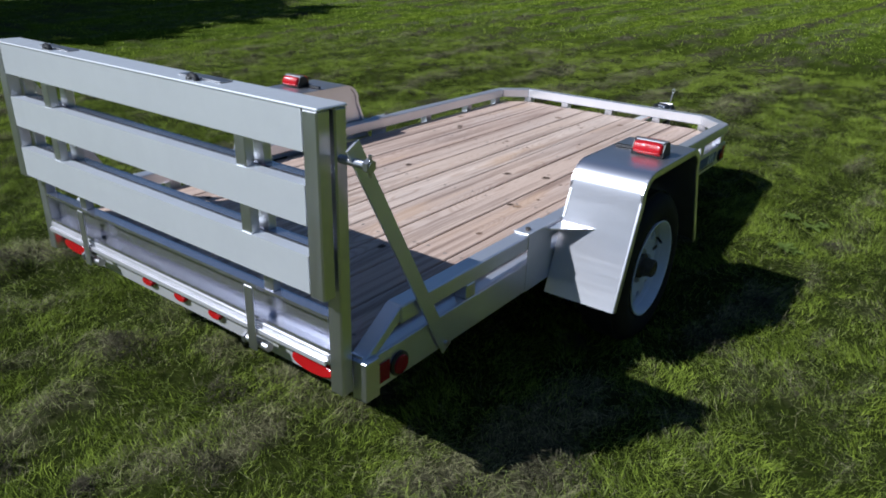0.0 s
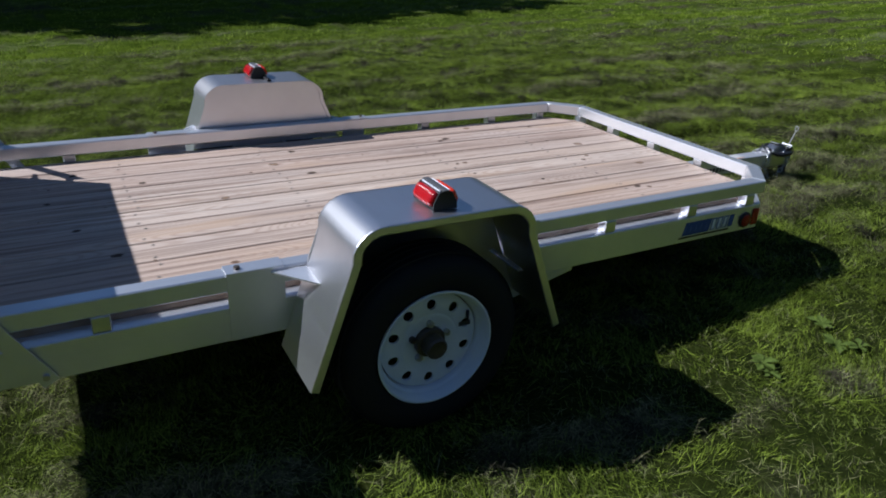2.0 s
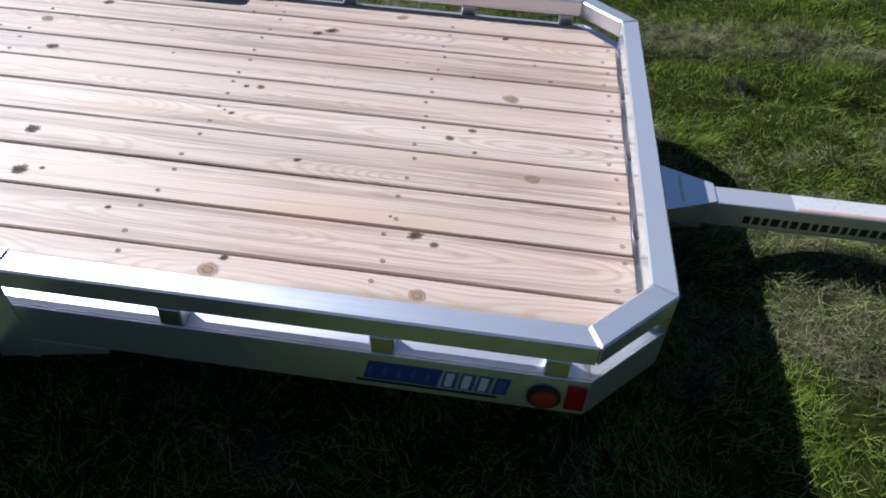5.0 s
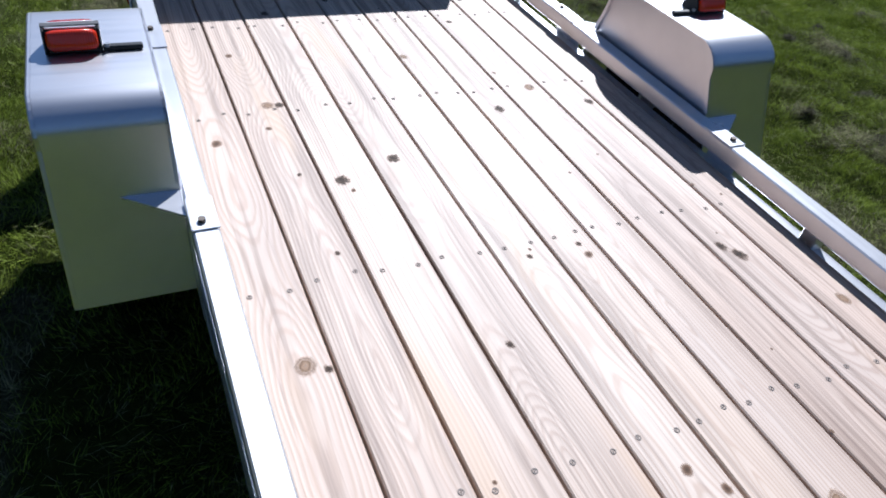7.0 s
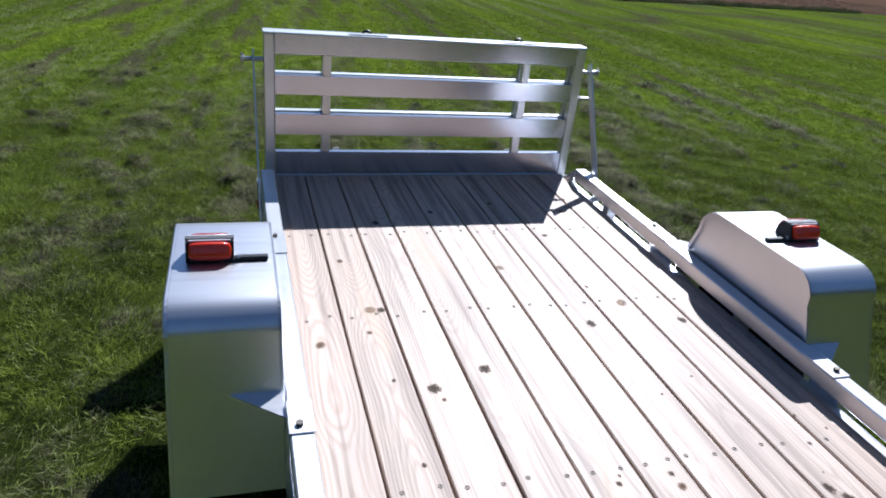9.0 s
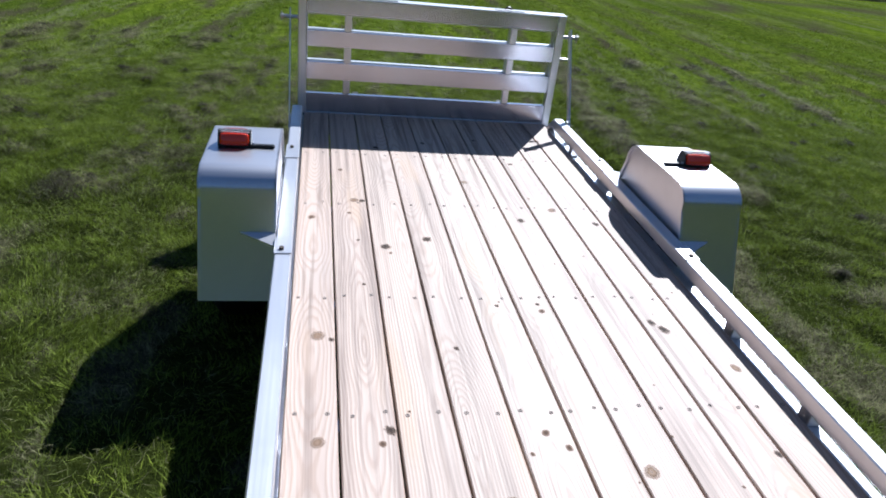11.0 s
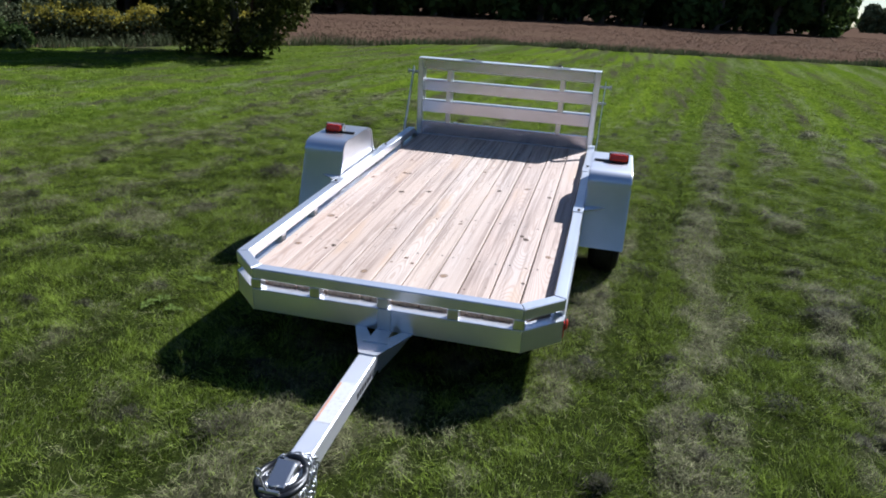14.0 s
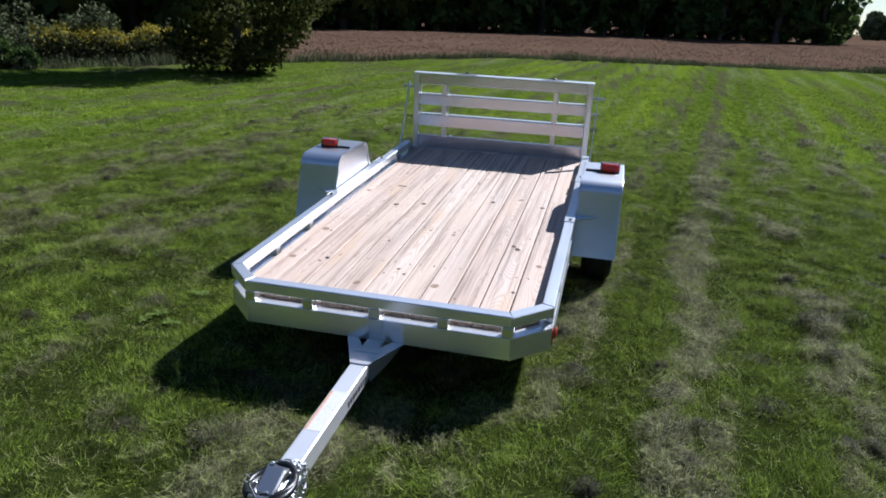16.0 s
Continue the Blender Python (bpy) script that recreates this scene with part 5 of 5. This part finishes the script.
straw = np.stack([np.stack([px - dx, py - dy, z - tilt], 1), np.stack([px - dy * 0.13, py + dx * 0.13, z], 1), np.stack([px + dx, py + dy, z + tilt], 1)], 1).reshape(-1, 3)
tagged(new("clippings", soup("clippings", straw, 3, CLOD)), "dark matted clods of mown clippings", "clippings", kind="stuff")
# Broad-leaved weeds in the lawn.
WEEDS = ((1.22, -0.26), (1.34, -0.34), (1.38, -0.27), (1.28, -0.67), (1.33, -0.69))
me = bpy.data.meshes.new("leaf")
me.from_pydata([(0, 0, 0), (0.30, 0.10, 0.16), (0.66, 0.27, 0.20), (1.0, 0, 0.10), (0.66, -0.25, 0.22), (0.30, -0.13, 0.16), (0.35, 0, 0.12), (0.72, 0, 0.15)], [],
               [(0, 6, 1), (1, 6, 7, 2), (2, 7, 3), (3, 7, 4), (4, 7, 6, 5), (5, 6, 0)])
me.materials.append(WEED)
rng = random.Random(71)
for wx, wy in WEEDS:
    weed = tagged(new("weed"), "broad-leaved pale green weed in the lawn", "weed", group="weeds in the lawn")
    weed.matrix_world = Matrix.Translation((wx, wy, float(height(np.array([wx]), np.array([wy]))[0]) + 0.012))
    for i in range(rng.choice((8, 10, 12))):
        size = rng.uniform(0.022, 0.068)
        share("leaf", me, weed, Matrix.Rotation(i * 2.4 + rng.uniform(-0.3, 0.3), 4, "Z") @ Matrix.Rotation(-rng.uniform(-0.1, 0.35), 4, "Y") @ Matrix.Scale(size, 4))
# Rough tussocks along the field's edge and the brown crop beyond it.
x = rs.uniform(-40, 13, 18000)
y = lawn_edge(x) - rs.exponential(0.5, len(x)) + 0.4 * rs.rand(len(x))
blades(rs, x, y, 0.26 * (0.4 + value_noise(x, y, 1.2, 22)), 0.03, 0.6, LEAF_PALE, "rough_grass", "rough uncut grass along the field edge")
x = rs.uniform(-70, 26, 150000)
y = -22 - 85 * rs.rand(len(x)) ** 1.4
keep = y < lawn_edge(x) - 0.3
x, y = x[keep], y[keep]
blades(rs, x, y, 0.045, 0.05, 2.0, STUBBLE, "brown_crop", "low reddish-brown crop on the field")
